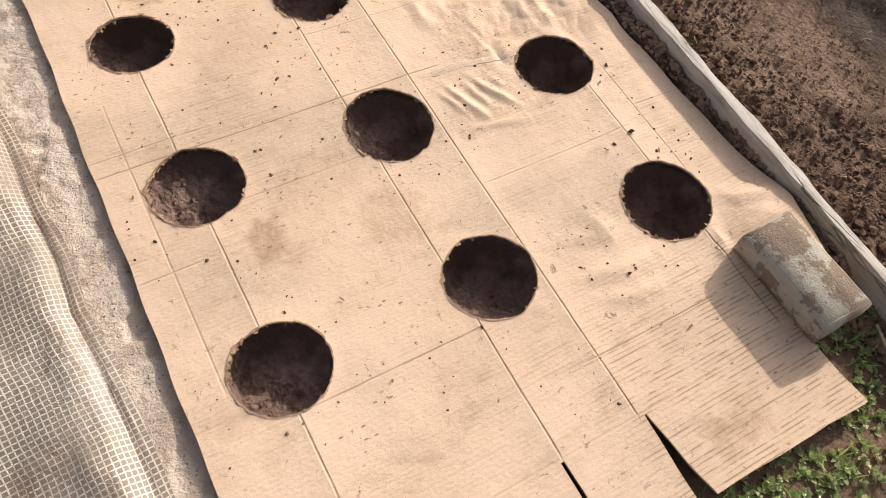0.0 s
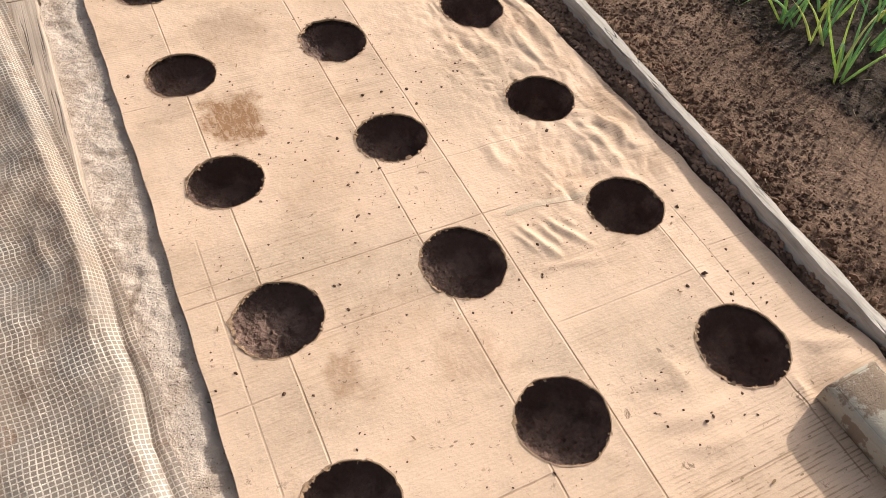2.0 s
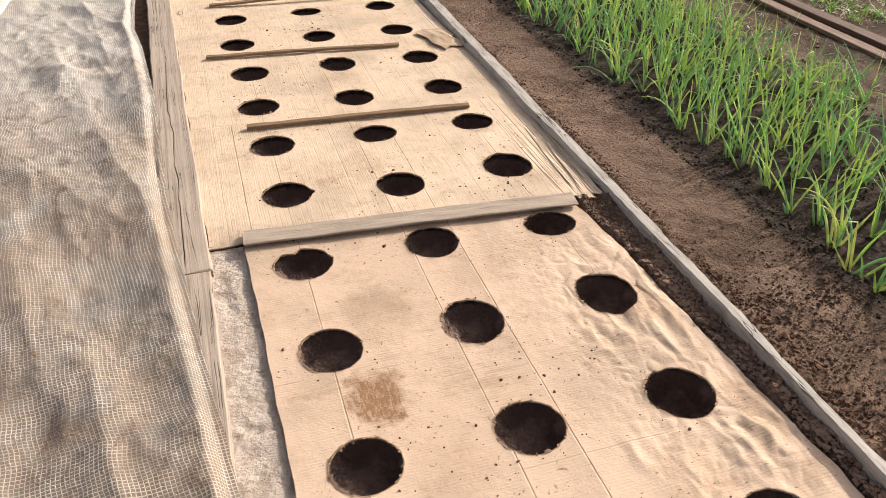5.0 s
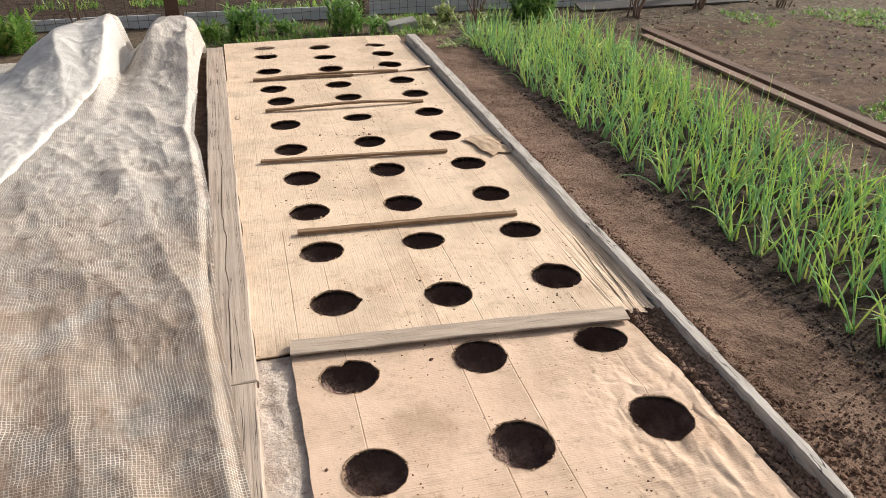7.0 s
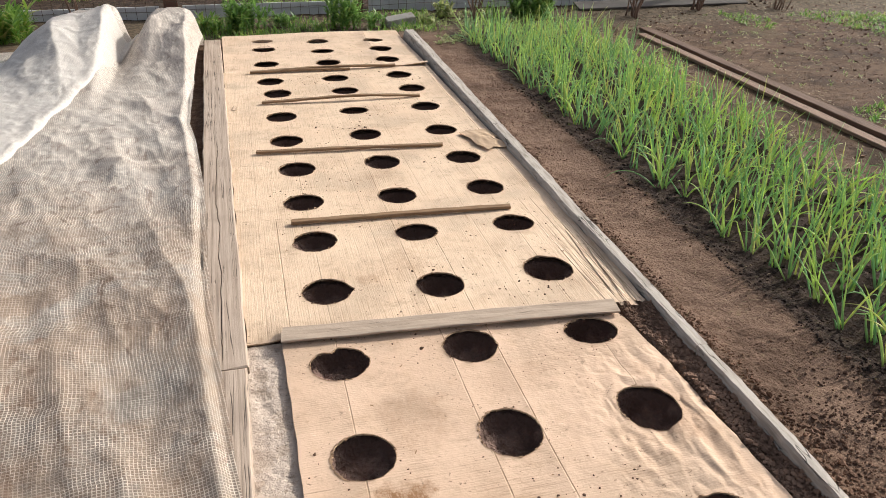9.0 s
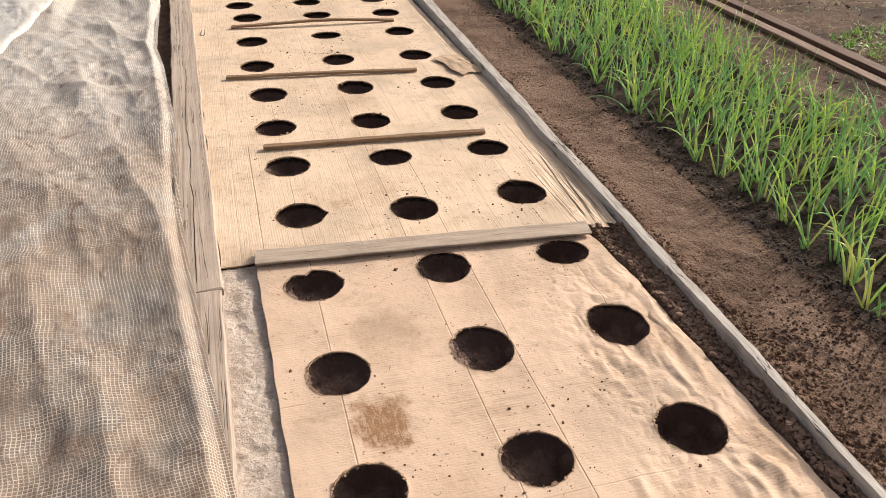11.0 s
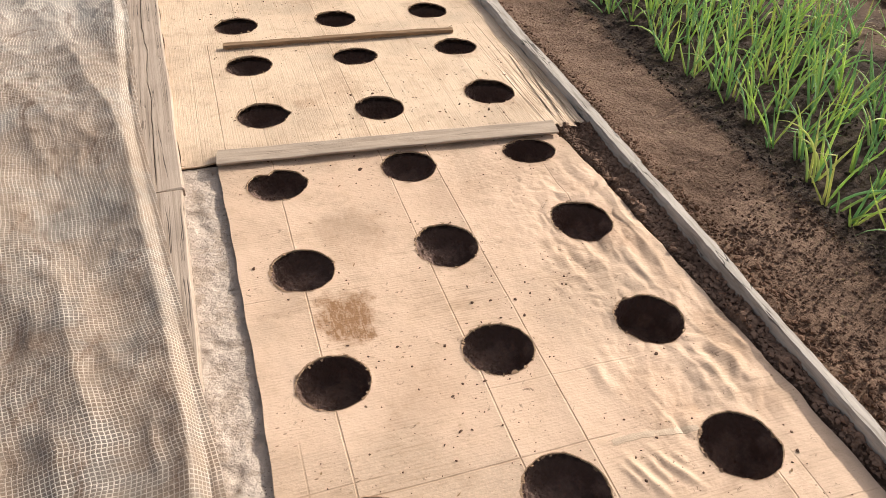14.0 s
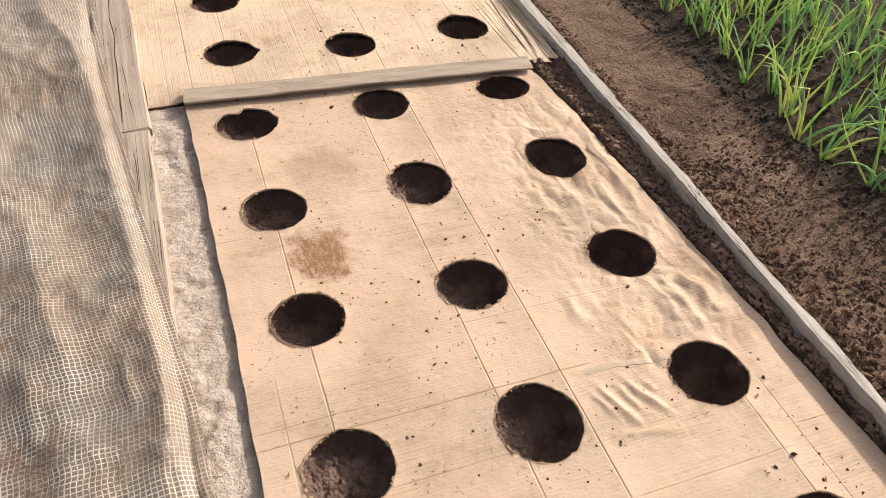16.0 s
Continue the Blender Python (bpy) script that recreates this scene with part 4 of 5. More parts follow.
for name, rows, xl, xr, ends, base, mat, na, nr, lift, label in card_specs:
    me, rims = sheet(name, rows, xl, xr, ends, base, [mat, M_EDGE], na, nr, far_lift=lift, near_lift=0.02 if rows[0] == 13 else 0.003 if rows[0] == 5 else 0.0, slant=-0.042 if rows[0] else 0.0)
    ob = new(name, me)
    tagged(ob, label, "cardboard", "cardboard sheets over the bed")
    sheets.append(ob)
    frayed = Gather()
    for hx, hy, ang, rad, seed in rims:
        torn_rim(frayed, hx, hy, ang, rad, seed, base + 0.0005)
    tagged(part("torn_rims", frayed.mesh("torn_rims", M_TORN, False), ob, "frayed brown paper plies round the cut-outs"), kind="stuff")


def ply_strip(x_at, width, y0, y1, z, seed, parent):
    """A thin torn ply along y, its ends ragged, a little curled."""
    n, k = 60, 4
    vt = []
    for i in range(n + 1):
        y = y0 + (y1 - y0) * i / n
        wave = float(fbm(y * 9, 0.4, 3, seed)) - 0.5
        for j in range(k + 1):
            u = j / k
            end = 0.022 * (float(vnoise(u * 7, 0.3, seed + 2)) - 0.5) * ((1 - i / n) ** 6 - (i / n) ** 6)
            taper = width * (1 - 0.55 * (i / n) ** 2)
            x = x_at(y) + taper * (u - 1) + 0.006 * wave
            vt.append((x, y + end, float(card_z(x, max(y, 0.03), 0.0058)) + z + 0.0012 * wave + 0.003 * (1 - i / n) ** 10 * u))
    ft = [(i * (k + 1) + j, i * (k + 1) + j + 1, (i + 1) * (k + 1) + j + 1, (i + 1) * (k + 1) + j) for i in range(n) for j in range(k)]
    m = len(vt)
    vt += [(x, y, h - 0.0012) for x, y, h in vt]
    ft += [tuple(q + m for q in f[::-1]) for f in ft]
    for i in range(n):
        for j in (0, k):
            a, b = i * (k + 1) + j, (i + 1) * (k + 1) + j
            ft.append((a, b, b + m, a + m))
    for i in (0, n):
        for j in range(k):
            a = i * (k + 1) + j
            ft.append((a, a + 1, a + 1 + m, a + m))
    return part("torn_ply", raw_mesh("torn_ply", vt, ft, M_CARD_B), parent, "loose torn ply of pale cardboard")


def flap(corners, droop, parent):
    """A box flap hinged on the near edge of the sheet, by its four corners."""
    n = 18
    a, b, c, d = [np.array(p, float) for p in corners]
    u, v = (q.ravel() for q in np.meshgrid(np.linspace(0, 1, n + 1), np.linspace(0, 1, n + 1), indexing="ij"))
    p = ((a[:, None] * (1 - u) + b[:, None] * u) * (1 - v) + (d[:, None] * (1 - u) + c[:, None] * u) * v)
    z = card_z(p[0], p[1], 0.0) * (1 - v) - droop * v ** 1.3 + 0.003 * (fbm(p[0] * 8, p[1] * 8, 3, 61) - 0.5) * v
    vt = list(zip(p[0] + 0.002 * np.sin(p[1] * 60) * v, p[1] + 0.006 * (fbm(p[0] * 12, 0.3, 3, 63) - 0.5) * v ** 3, z))
    m = (n + 1) ** 2
    vb = [(x, y, z - 0.0042) for x, y, z in vt]
    f = []
    mi = []
    for i in range(n):
        for j in range(n):
            k = i * (n + 1) + j
            f.append((k, k + n + 1, k + n + 2, k + 1))
            f.append((m + k + 1, m + k + n + 2, m + k + n + 1, m + k))
            mi += [0, 0]
    ring = [i * (n + 1) for i in range(n + 1)] + [n * (n + 1) + j for j in range(1, n + 1)] + [i * (n + 1) + n for i in range(n - 1, -1, -1)] + [j for j in range(n - 1, 0, -1)]
    for p, q in zip(ring, ring[1:] + ring[:1]):
        f.append((p, q, q + m, p + m))
        mi.append(1)
    me = raw_mesh("flap", vt + vb, f, [M_CARD_A, M_EDGE], True, mi)
    me.set_sharp_from_angle(angle=radians(55))
    return part("flap", me, parent)


flap(((0.011, -1.9245), (0.464, -1.9245), (0.474, -2.33), (0.004, -2.33)), 0.03, sheets[0])
flap(((0.4700, -1.9245), (0.6225, -1.9245), (0.618, -2.24), (0.486, -2.24)), 0.022, sheets[0])
flap(((0.626, -1.9245), (0.955, -1.9245), (0.966, -2.078), (0.646, -2.072)), -0.004, sheets[0])


# plies coming apart along the outer edge of the middle sheet, and a torn spot by the flat board
ply_strip(lambda y: right_b(y) - 0.060, 0.024, -0.045, 0.50, 0.0018, 111, sheets[1])
ply_strip(lambda y: right_b(y) - 0.030, 0.026, -0.055, 0.36, 0.0026, 113, sheets[1])
ply_strip(lambda y: right_b(y) + 0.004, 0.026, -0.040, 0.44, 0.0034, 115, sheets[1])
ply_strip(lambda y: -0.100, 0.026, 2.27, 2.36, 0.0030, 117, sheets[1])


# ---- boards ----
def board_mesh(name, length, width, thick, mat, axis="x", seed=0, warp=0.0, wane=0.0, cuts=60, taper=0.0, crack=(), rag=0.0025):
    """A sawn board along x or y, from 0 to length, with uneven edges and rounded arrises; its underside at z = 0."""
    prof = [(-0.5, 0.12), (-0.5, 0.85), (-0.46, 1.0), (-0.2, 1.0), (0.1, 1.0), (0.46, 1.0), (0.5, 0.85), (0.5, 0.12), (0.47, 0.0), (-0.47, 0.0)]
    if crack:
        prof[4:5] = [(-0.03, 1.0), (0.0, 1.0), (0.03, 1.0)]
    v, f = [], []
    k = len(prof)
    for i in range(cuts + 1):
        s = i / cuts
        t = s * length
        e1 = wane * (float(fbm(t * 5, 0.1, 4, seed)) - 0.5) * 2
        e2 = wane * (float(fbm(t * 5, 7.1, 4, seed + 3)) - 0.5) * 2
        lift = warp * math.sin(math.pi * s) + 0.25 * warp * math.sin(7 * s + seed)
        ww = width * (1 - taper * s)
        for a, h in prof:
            across = a * ww + (e1 if a < 0 else e2) * abs(a) * 2
            z = h * thick + lift + 0.0008 * math.sin(31 * s + 9 * a + seed)
            skew = 0.0
            if i in (0, cuts):
                skew = rag * math.sin(a * 23 + seed)
            if crack and abs(a) < 0.04:
                side = 0.24 * (float(fbm(t * 3.1, 1.7, 3, seed + 9)) - 0.5) + crack[2] + 0.05 * (float(fbm(t * 23, 0.9, 3, seed + 4)) - 0.5)
                gape = max(0.0, min(1.0, (t - crack[0]) * 20, (crack[1] - t) * 6))
                across = (side + a * (0.25 + 0.30 * gape * (0.3 + 0.8 * float(vnoise(t * 9, 0.4, seed))))) * ww
                if a == 0.0:
                    z -= 0.013 * gape
            v.append((t + skew, across, z) if axis == "x" else (across, t + skew, z))
    for i in range(cuts):
        for j in range(k):
            j2 = (j + 1) % k
            q = (i * k + j, i * k + j2, (i + 1) * k + j2, (i + 1) * k + j)
            f.append(q if axis == "y" else q[::-1])
    f.append(tuple(range(k)) if axis == "x" else tuple(range(k))[::-1])
    f.append(tuple(cuts * k + j for j in range(k))[::-1] if axis == "x" else tuple(cuts * k + j for j in range(k)))
    me = raw_mesh(name, v, f, mat, False)
    return me


def lay(ob, a, b, z, pitch=0.0):
    """Lay a board made along x from a towards b."""
    ang = math.degrees(math.atan2(b[1] - a[1], b[0] - a[0]))
    ob.matrix_basis = pose(a[0], a[1], z, 0, pitch, ang)


def dist(a, b):
    return math.hypot(a[0] - b[0], a[1] - b[1])


A, B = (0.0055, 0.022), (1.044, -0.051)
plank = new("plank", board_mesh("plank", dist(A, B), 0.072, 0.0075, M_WOOD_PLANK, "x", 3, 0.002, 0.0015))
lay(plank, A, B, 0.0125)
tagged(plank, "grey weathered wooden plank lying across the cardboard joint", "plank")
for A, B, w, th, warp, z, wane in (
        ((0.089, 0.776), (0.958, 0.733), 0.027, 0.012, 0.002, 0.0115, 0.001),
        ((-0.016, 1.570), (0.870, 1.493), 0.024, 0.011, 0.002, 0.0115, 0.001),
        ((0.043, 2.366), (0.948, 2.333), 0.026, 0.011, 0.012, 0.0125, 0.002),
        ((-0.005, 3.030), (0.940, 3.042), 0.030, 0.012, 0.008, 0.0150, 0.002),
        ((0.048, 3.024), (0.631, 3.005), 0.024, 0.010, 0.004, 0.0150, 0.002)):
    ob = new("batten", board_mesh("batten", dist(A, B), w, th, M_WOOD_STRIP, "x", int(z * 1e4) + int(A[1] * 10), warp, wane))
    lay(ob, A, B, z)
    tagged(ob, "thin brown wooden batten, slightly bowed, lying across the cardboard", "batten", "battens across the cardboard")

# left: flat weathered board, cracked through, and its continuation
for y0, y1, x0, x1, w, seed, crack in ((-0.106, 4.03, -0.156, -0.258, 0.124, 5, (0.03, 1.9, -0.02)), (-1.55, -0.116, -0.146, -0.157, 0.118, 8, ())):
    ob = new("edging_board", board_mesh("edging_board", y1 - y0, w, 0.03, M_WOOD_GREY, "y", seed, 0.001, 0.005, 260, 0.0, crack, 0.006))
    ob.matrix_basis = pose(x0, y0, -0.012, 0, 0, math.degrees(math.atan2(x0 - x1, y1 - y0)))
    tagged(ob, "wide grey weathered edging board with long drying cracks", "board", "edging boards of the bed")


def edge_board(y0, y1, x0, x1, seed, top0, top1, lean0, lean1, thick0, thick1):
    """A board on edge with a waney outer top, along y."""
    v, f = [], []
    n = 150
    prof = ((0, 0), (0, 0.5), (0, 0.93), (0.10, 1.0), (0.5, 1.0), (0.9, 0.99), (1.0, 0.90), (1.0, 0))
    k = len(prof)
    for i in range(n + 1):
        s = i / n
        y = y0 + (y1 - y0) * s
        x = x0 + (x1 - x0) * s + 0.006 * (float(fbm(y * 1.5, 0.3, 3, seed)) - 0.5) * 2
        top = top0 + (top1 - top0) * s + 0.005 * (float(fbm(y * 2.3, 4.3, 4, seed)) - 0.5)
        th = thick0 + (thick1 - thick0) * s + 0.022 * (float(fbm(y * 3.3, 2.3, 4, seed + 1)) - 0.5)
        lean = lean0 + (lean1 - lean0) * s
        bulge = 0.009 * (float(fbm(y * 9, 8.3, 4, seed + 2)) - 0.5) + 0.006 * (float(fbm(y * 31, 5.3, 3, seed + 6)) - 0.5)
        for u, h in prof:
            z = -0.09 + (top + 0.09) * h
            v.append((x + u * th + lean * h + (bulge if u < 0.2 else -bulge) * (1 if h > 0.4 else 0), y, z))
    for i in range(n):
        for j in range(k):
            j2 = (j + 1) % k
            f.append((i * k + j, i * k + j2, (i + 1) * k + j2, (i + 1) * k + j))
    f.append(tuple(range(k))[::-1])
    f.append(tuple(n * k + j for j in range(k)))
    ob = new("edging_board", raw_mesh("edging_board", v, f, M_WOOD_SIDE, False))
    tagged(ob, "silver-grey wooden board set on edge along the soil path, worn top", "board", "edging boards of the bed")
    return ob


edge_board(-2.7, -0.332, 1.128, 1.166, 41, 0.041, 0.040, -0.014, -0.008, 0.024, 0.036)
edge_board(-0.324, 3.97, 1.160, 1.172, 45, 0.032, 0.054, -0.004, 0.03, 0.044, 0.076)

# ---- concrete rim beside the near sheet ----
gu, gv = 48, 520
KX, KY = np.meshgrid(np.linspace(-0.20, 0.035, gu + 1), np.linspace(-2.6, 0.02, gv + 1), indexing="ij")
KZ = -0.013 + 0.010 * (fbm(KX * 42, KY * 42, 4, 71) - 0.5) + 0.006 * (fbm(KX * 9, KY * 9, 3, 73) - 0.5) - 0.004 * smooth(0.62, 0.72, fbm(KX * 24, KY * 24, 2, 75))
v, f = list(zip(KX.ravel(), KY.ravel(), KZ.ravel())), []
for i in range(gu):
    for j in range(gv):
        q = i * (gv + 1) + j
        f.append((q, q + gv + 1, q + gv + 2, q + 1))
m = len(v)
v += [(-0.20, -2.6, -0.2), (0.035, -2.6, -0.2), (0.035, 0.02, -0.2), (-0.20, 0.02, -0.2)]
f.append((m, m + 3, gv, 0))
f.append((m + 2, m + 1, gu * (gv + 1), gu * (gv + 1) + gv))
f.append((m + 1, m) + tuple(i * (gv + 1) for i in range(gu + 1)))
f.append((m + 3, m + 2) + tuple(i * (gv + 1) + gv for i in range(gu, -1, -1)))
kerb = new("concrete_kerb", raw_mesh("concrete_kerb", v, f, M_CONCRETE))
tagged(kerb, "rough pale pitted concrete rim along the cardboard", "kerb", kind="structure")

# ---- paver that weighs the cardboard down ----
bm = bmesh.new()
bmesh.ops.create_cube(bm, size=1, matrix=Matrix.Diagonal((0.104, 0.206, 0.056, 1)))
bmesh.ops.bevel(bm, geom=[e for e in bm.edges if all(q.co.z > 0 for q in e.verts)], offset=0.009, segments=1, affect="EDGES")
bmesh.ops.bevel(bm, geom=[e for e in bm.edges], offset=0.0018, segments=2, affect="EDGES")
bmesh.ops.subdivide_edges(bm, edges=bm.edges[:], cuts=2, use_grid_fill=True)
for q in bm.verts:
    q.co += Vector(noise.noise_vector(q.co * 34)) * 0.0022
brick = new("brick", bm_mesh("brick", bm, M_BRICK, True))
brick.matrix_basis = pose(0.999, -1.856, 0.0410, 0, -8, 0.5)
tagged(brick, "grey chamfered concrete brick smeared with mud, lying on the cardboard", "brick")

# ---- sheet of reinforced film heaped beside the bed ----
EDGE_Y = (-2.7, -1.62, -1.50, -1.40, -1.30, -1.20, -1.04, -0.94, -0.80, -0.61, -0.40, -0.19, 0.01, 0.25, 0.64, 1.14, 1.80, 2.05, 2.9, 4.1)
EDGE_X = (0.0, -0.042, -0.048, -0.060, -0.056, -0.065, -0.071, -0.079, -0.096, -0.116, -0.138, -0.158, -0.179, -0.199, -0.220, -0.238, -0.297, -0.335, -0.340, -0.312)


# crests of the film: from, to, height, reach to the west and to the east
CRESTS = (
    (-0.389, 2.524, -0.226, 0.66, 0.034, 0.15, 0.10), (-0.449, 0.865, -0.183, -0.015, 0.040, 0.18, 0.12), (-0.791, 0.813, -0.339, 0.203, 0.036, 0.22, 0.14),
    (-0.190, 0.02, -0.125, -0.62, 0.034, 0.18, 0.06), (-0.125, -0.55, -0.115, -1.10, 0.034, 0.17, 0.06), (-0.118, -1.0, -0.075, -2.3, 0.012, 0.17, 0.07),
    (-0.408, -0.35, -0.277, -1.05, 0.032, 0.13, 0.12), (-0.290, -0.95, -0.300, -1.75, 0.014, 0.15, 0.12), (-0.788, 1.517, -0.36, 1.349, 0.030, 0.16, 0.12),
    (-0.64, 0.15, -0.47, -0.55, 0.028, 0.14, 0.12), (-0.95, 0.55, -0.70, -0.35, 0.030, 0.16, 0.14), (-0.72, 1.95, -0.47, 1.05, 0.030, 0.15, 0.12),
    (-0.50, 2.0, -0.42, 1.5, 0.022, 0.10, 0.08), (-1.2, 1.3, -0.9, 0.7, 0.03, 0.18, 0.14), (-0.60, 2.55, -0.50, 2.05, 0.025, 0.12, 0.10),
    (-0.55, -0.75, -0.46, -1.6, 0.014, 0.14, 0.12), (-0.80, -0.2, -0.72, -1.2, 0.030, 0.15, 0.12),
    # the sharp crests of the two humps and the raised hem
    (-0.93, 4.0, -0.86, 3.1, 0.05, 0.16, 0.07), (-0.46, 4.0, -0.70, 3.25, 0.04, 0.16, 0.14), (-0.40, 3.95, -0.36, 2.6, 0.045, 0.14, 0.06), (-1.25, 3.7, -1.02, 2.6, 0.05, 0.2, 0.14))


def film_z(x, y):
    """Height of the heaped film."""
    x, y = np.asarray(x, float), np.asarray(y, float)
    e = np.interp(y, EDGE_Y, EDGE_X)
    d = e - x
    inside = smooth(0, 0.05, d)
    z = 0.004 + 0.022 * inside + 0.03 * smooth(0.15, 0.7, d)
    wx, wy = x + 0.07 * (fbm(x * 4, y * 3, 3, 84) - 0.5), y + 0.10 * (fbm(x * 4 + 9, y * 3, 3, 86) - 0.5)
    for x0, y0, x1, y1, h, west, east in CRESTS:
        dx, dy = x1 - x0, y1 - y0
        t = np.clip(((wx - x0) * dx + (wy - y0) * dy) / (dx * dx + dy * dy), 0, 1)
        ox, oy = wx - x0 - t * dx, wy - y0 - t * dy
        away = np.hypot(ox, oy) / np.where(ox < 0, west, east)
        z = z + inside * h * np.maximum(0, 1 - away) ** 1.25 * np.sin(np.pi * np.clip(t, 0.07, 0.93)) ** 0.6
    a = 0.42
    s, t = x * math.cos(a) + y * math.sin(a), -x * math.sin(a) + y * math.cos(a)
    folds = 1 - np.abs(2 * fbm(s * 4.2 + 0.5 * fbm(x * 3, y * 3, 2, 83), t * 0.9, 3, 81) - 1)
    z = z + inside * ((0.008 + 0.012 * smooth(0.8, 2.0, y)) * (folds ** 1.5 - 0.55))
    crease = 1 - np.abs(2 * fbm(x * 6 + y * 2, y * 5 - x * 2, 4, 95) - 1)
    z = z + inside * 0.011 * (crease ** 3 - 0.4)
    z = z + inside * 0.014 * (fbm(x * 7, y * 4, 4, 85) - 0.5)
    # heap at the far end: two humps with a notch between them
    up = smooth(1.8, 3.5, y)
    z = z + 0.22 * smooth(-1.6, -1.1, x) * (1 - smooth(-0.88, -0.80, x)) * smooth(2.1, 3.75, y) * (0.8 + 0.2 * up)
    z = z + 0.225 * smooth(-0.82, -0.60, x) * (1 - smooth(-0.38, -0.28, x)) * smooth(2.5, 3.75, y) * (0.85 + 0.3 * fbm(x * 7, y * 4, 3, 88))
    z = z * (1 - smooth(3.96, 4.14, y)) - 0.04 * smooth(3.96, 4.14, y)
    left = -1.62 - 0.42 * smooth(3.3, 1.5, y) + 0.12 * (fbm(y * 2.2, 0.7, 3, 97) - 0.5)
    z = z * smooth(left, left + 0.25, x) - 0.04 * (1 - smooth(left, left + 0.2, x))
    # it rests on the concrete and on the boards
    return np.where((d < 0.02) & (y < 3.9), np.maximum(z, 0.022), z)


def film_part(name, edge, y0, y1, lift, turn, mat, nu=190, nv=420):
    ys = np.linspace(y0, y1, nv)
    us = np.linspace(0, 1, nu) ** 1.25
    X = np.empty((nu, nv))
    for j, y in enumerate(ys):
        e = edge(y)
        X[:, j] = e - us * (e + 2.1)
    Y = np.broadcast_to(ys, X.shape)
    Z = film_z(X, Y) + (lift if lift == 0 else 0.006 + lift * np.sqrt(1 - (1 - np.clip((X[:1] - X) / 0.035, 0, 1)) ** 2))
    idx = np.arange(nu * nv).reshape(nu, nv)
    q = np.stack([idx[:-1, :-1], idx[:-1, 1:], idx[1:, 1:], idx[1:, :-1]], -1).reshape(-1, 4)
    P = np.stack([X.ravel(), Y.ravel(), Z.ravel()], -1)
    me = raw_mesh(name, P, q.tolist(), mat)
    uv = me.uv_layers.new(name="UVMap")
    ca, sa = math.cos(turn), math.sin(turn)
    li = np.empty(len(me.loops), int)
    me.loops.foreach_get("vertex_index", li)
    step = np.sqrt(np.diff(X, axis=0) ** 2 + np.diff(Z, axis=0) ** 2)
    run = np.vstack([np.zeros((1, nv)), np.cumsum(step, 0)])
    U, V = (-run + -0.08).ravel(), P[:, 1] + 0.1 * P[:, 2]
    w = np.stack([U * ca - V * sa, U * sa + V * ca], -1)
    uv.data.foreach_set("uv", w[li].ravel())
    return me


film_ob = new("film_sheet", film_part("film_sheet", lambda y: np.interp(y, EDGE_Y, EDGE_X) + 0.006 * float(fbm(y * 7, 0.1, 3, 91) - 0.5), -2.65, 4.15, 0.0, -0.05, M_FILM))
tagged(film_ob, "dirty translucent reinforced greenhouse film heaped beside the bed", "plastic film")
fold_me = film_part("folded_layer", lambda y: -1.10 + 0.165 * (y - 1.43) + 0.012 * math.sin(y * 5) + 0.006 * math.sin(y * 17), 0.95, 3.72, 0.020, 0.5, M_FILM_FOLD, 110, 240)
part("folded_layer", fold_me, film_ob, "whiter layer of film turned back over itself")


# ---- onions ----
def onion_leaf(rnd, length, lean, bend, az):
    pts, rad = [], []
    n = 8
    x = z = 0.0
    ang = lean
    kink = rnd.random() < 0.14
    for i in range(n + 1):
        s = i / n
        pts.append((x * math.cos(az), x * math.sin(az), z - 0.012))
        rad.append(0.0041 * (0.70 + 0.45 * math.sin(min(1, s * 1.7) * 2.4)) * (1 - s ** 2.0) + 0.0005)
        step = length / n
        x += math.sin(ang) * step
        z += math.cos(ang) * step
        ang += bend / n * (0.4 + 1.6 * s)
        if kink and i == 5:
            ang += 1.1
    return tube(pts, rad, 5, 0.75)


onion_kinds = []
for kind in range(12):
    rnd = random.Random(100 + kind)
    base = empty("onion_plant")
    tagged(base, "young green onion plant with upright hollow leaves in dark soil", "onion plant", "onions in the bed")
    for i in range(rnd.randint(6, 8)):
        vv, ff = onion_leaf(rnd, rnd.uniform(0.15, 0.31), abs(rnd.gauss(0.26, 0.24)), rnd.uniform(-0.35, 0.6) if rnd.random() < 0.8 else 1.7, rnd.uniform(0, 6.28))
        off = Vector((rnd.gauss(0, 0.012), rnd.gauss(0, 0.012), 0))
        part("leaf", raw_mesh("leaf", [p + off for p in vv], ff, M_ONION), base)
    onion_kinds.append(base)
rnd = random.Random(5)
spots = []
for row in range(8):
    x0 = 1.742 + 0.130 * row
    y = (-1.25 if row < 2 else -0.95) + rnd.uniform(0, 0.05)
    while y < 4.2:
        spots.append((x0 + rnd.gauss(0, 0.026), y))
        y += rnd.uniform(0.09, 0.15)
for i, (x, y) in enumerate(spots):
    k = onion_kinds[i % 12]
    if x > 2.35 + 0.12 * y and rnd.random() < 0.55:
        continue
    s = rnd.uniform(0.78, 1.10)
    m = pose(x, y, float(ground_z(x, y)), rnd.gauss(0, 4), rnd.gauss(0, 4), rnd.uniform(0, 360))
    if i < 12:
        k.matrix_basis = m
    else:
        c = copy_thing(k, m)
        c.scale = (s, s, s)

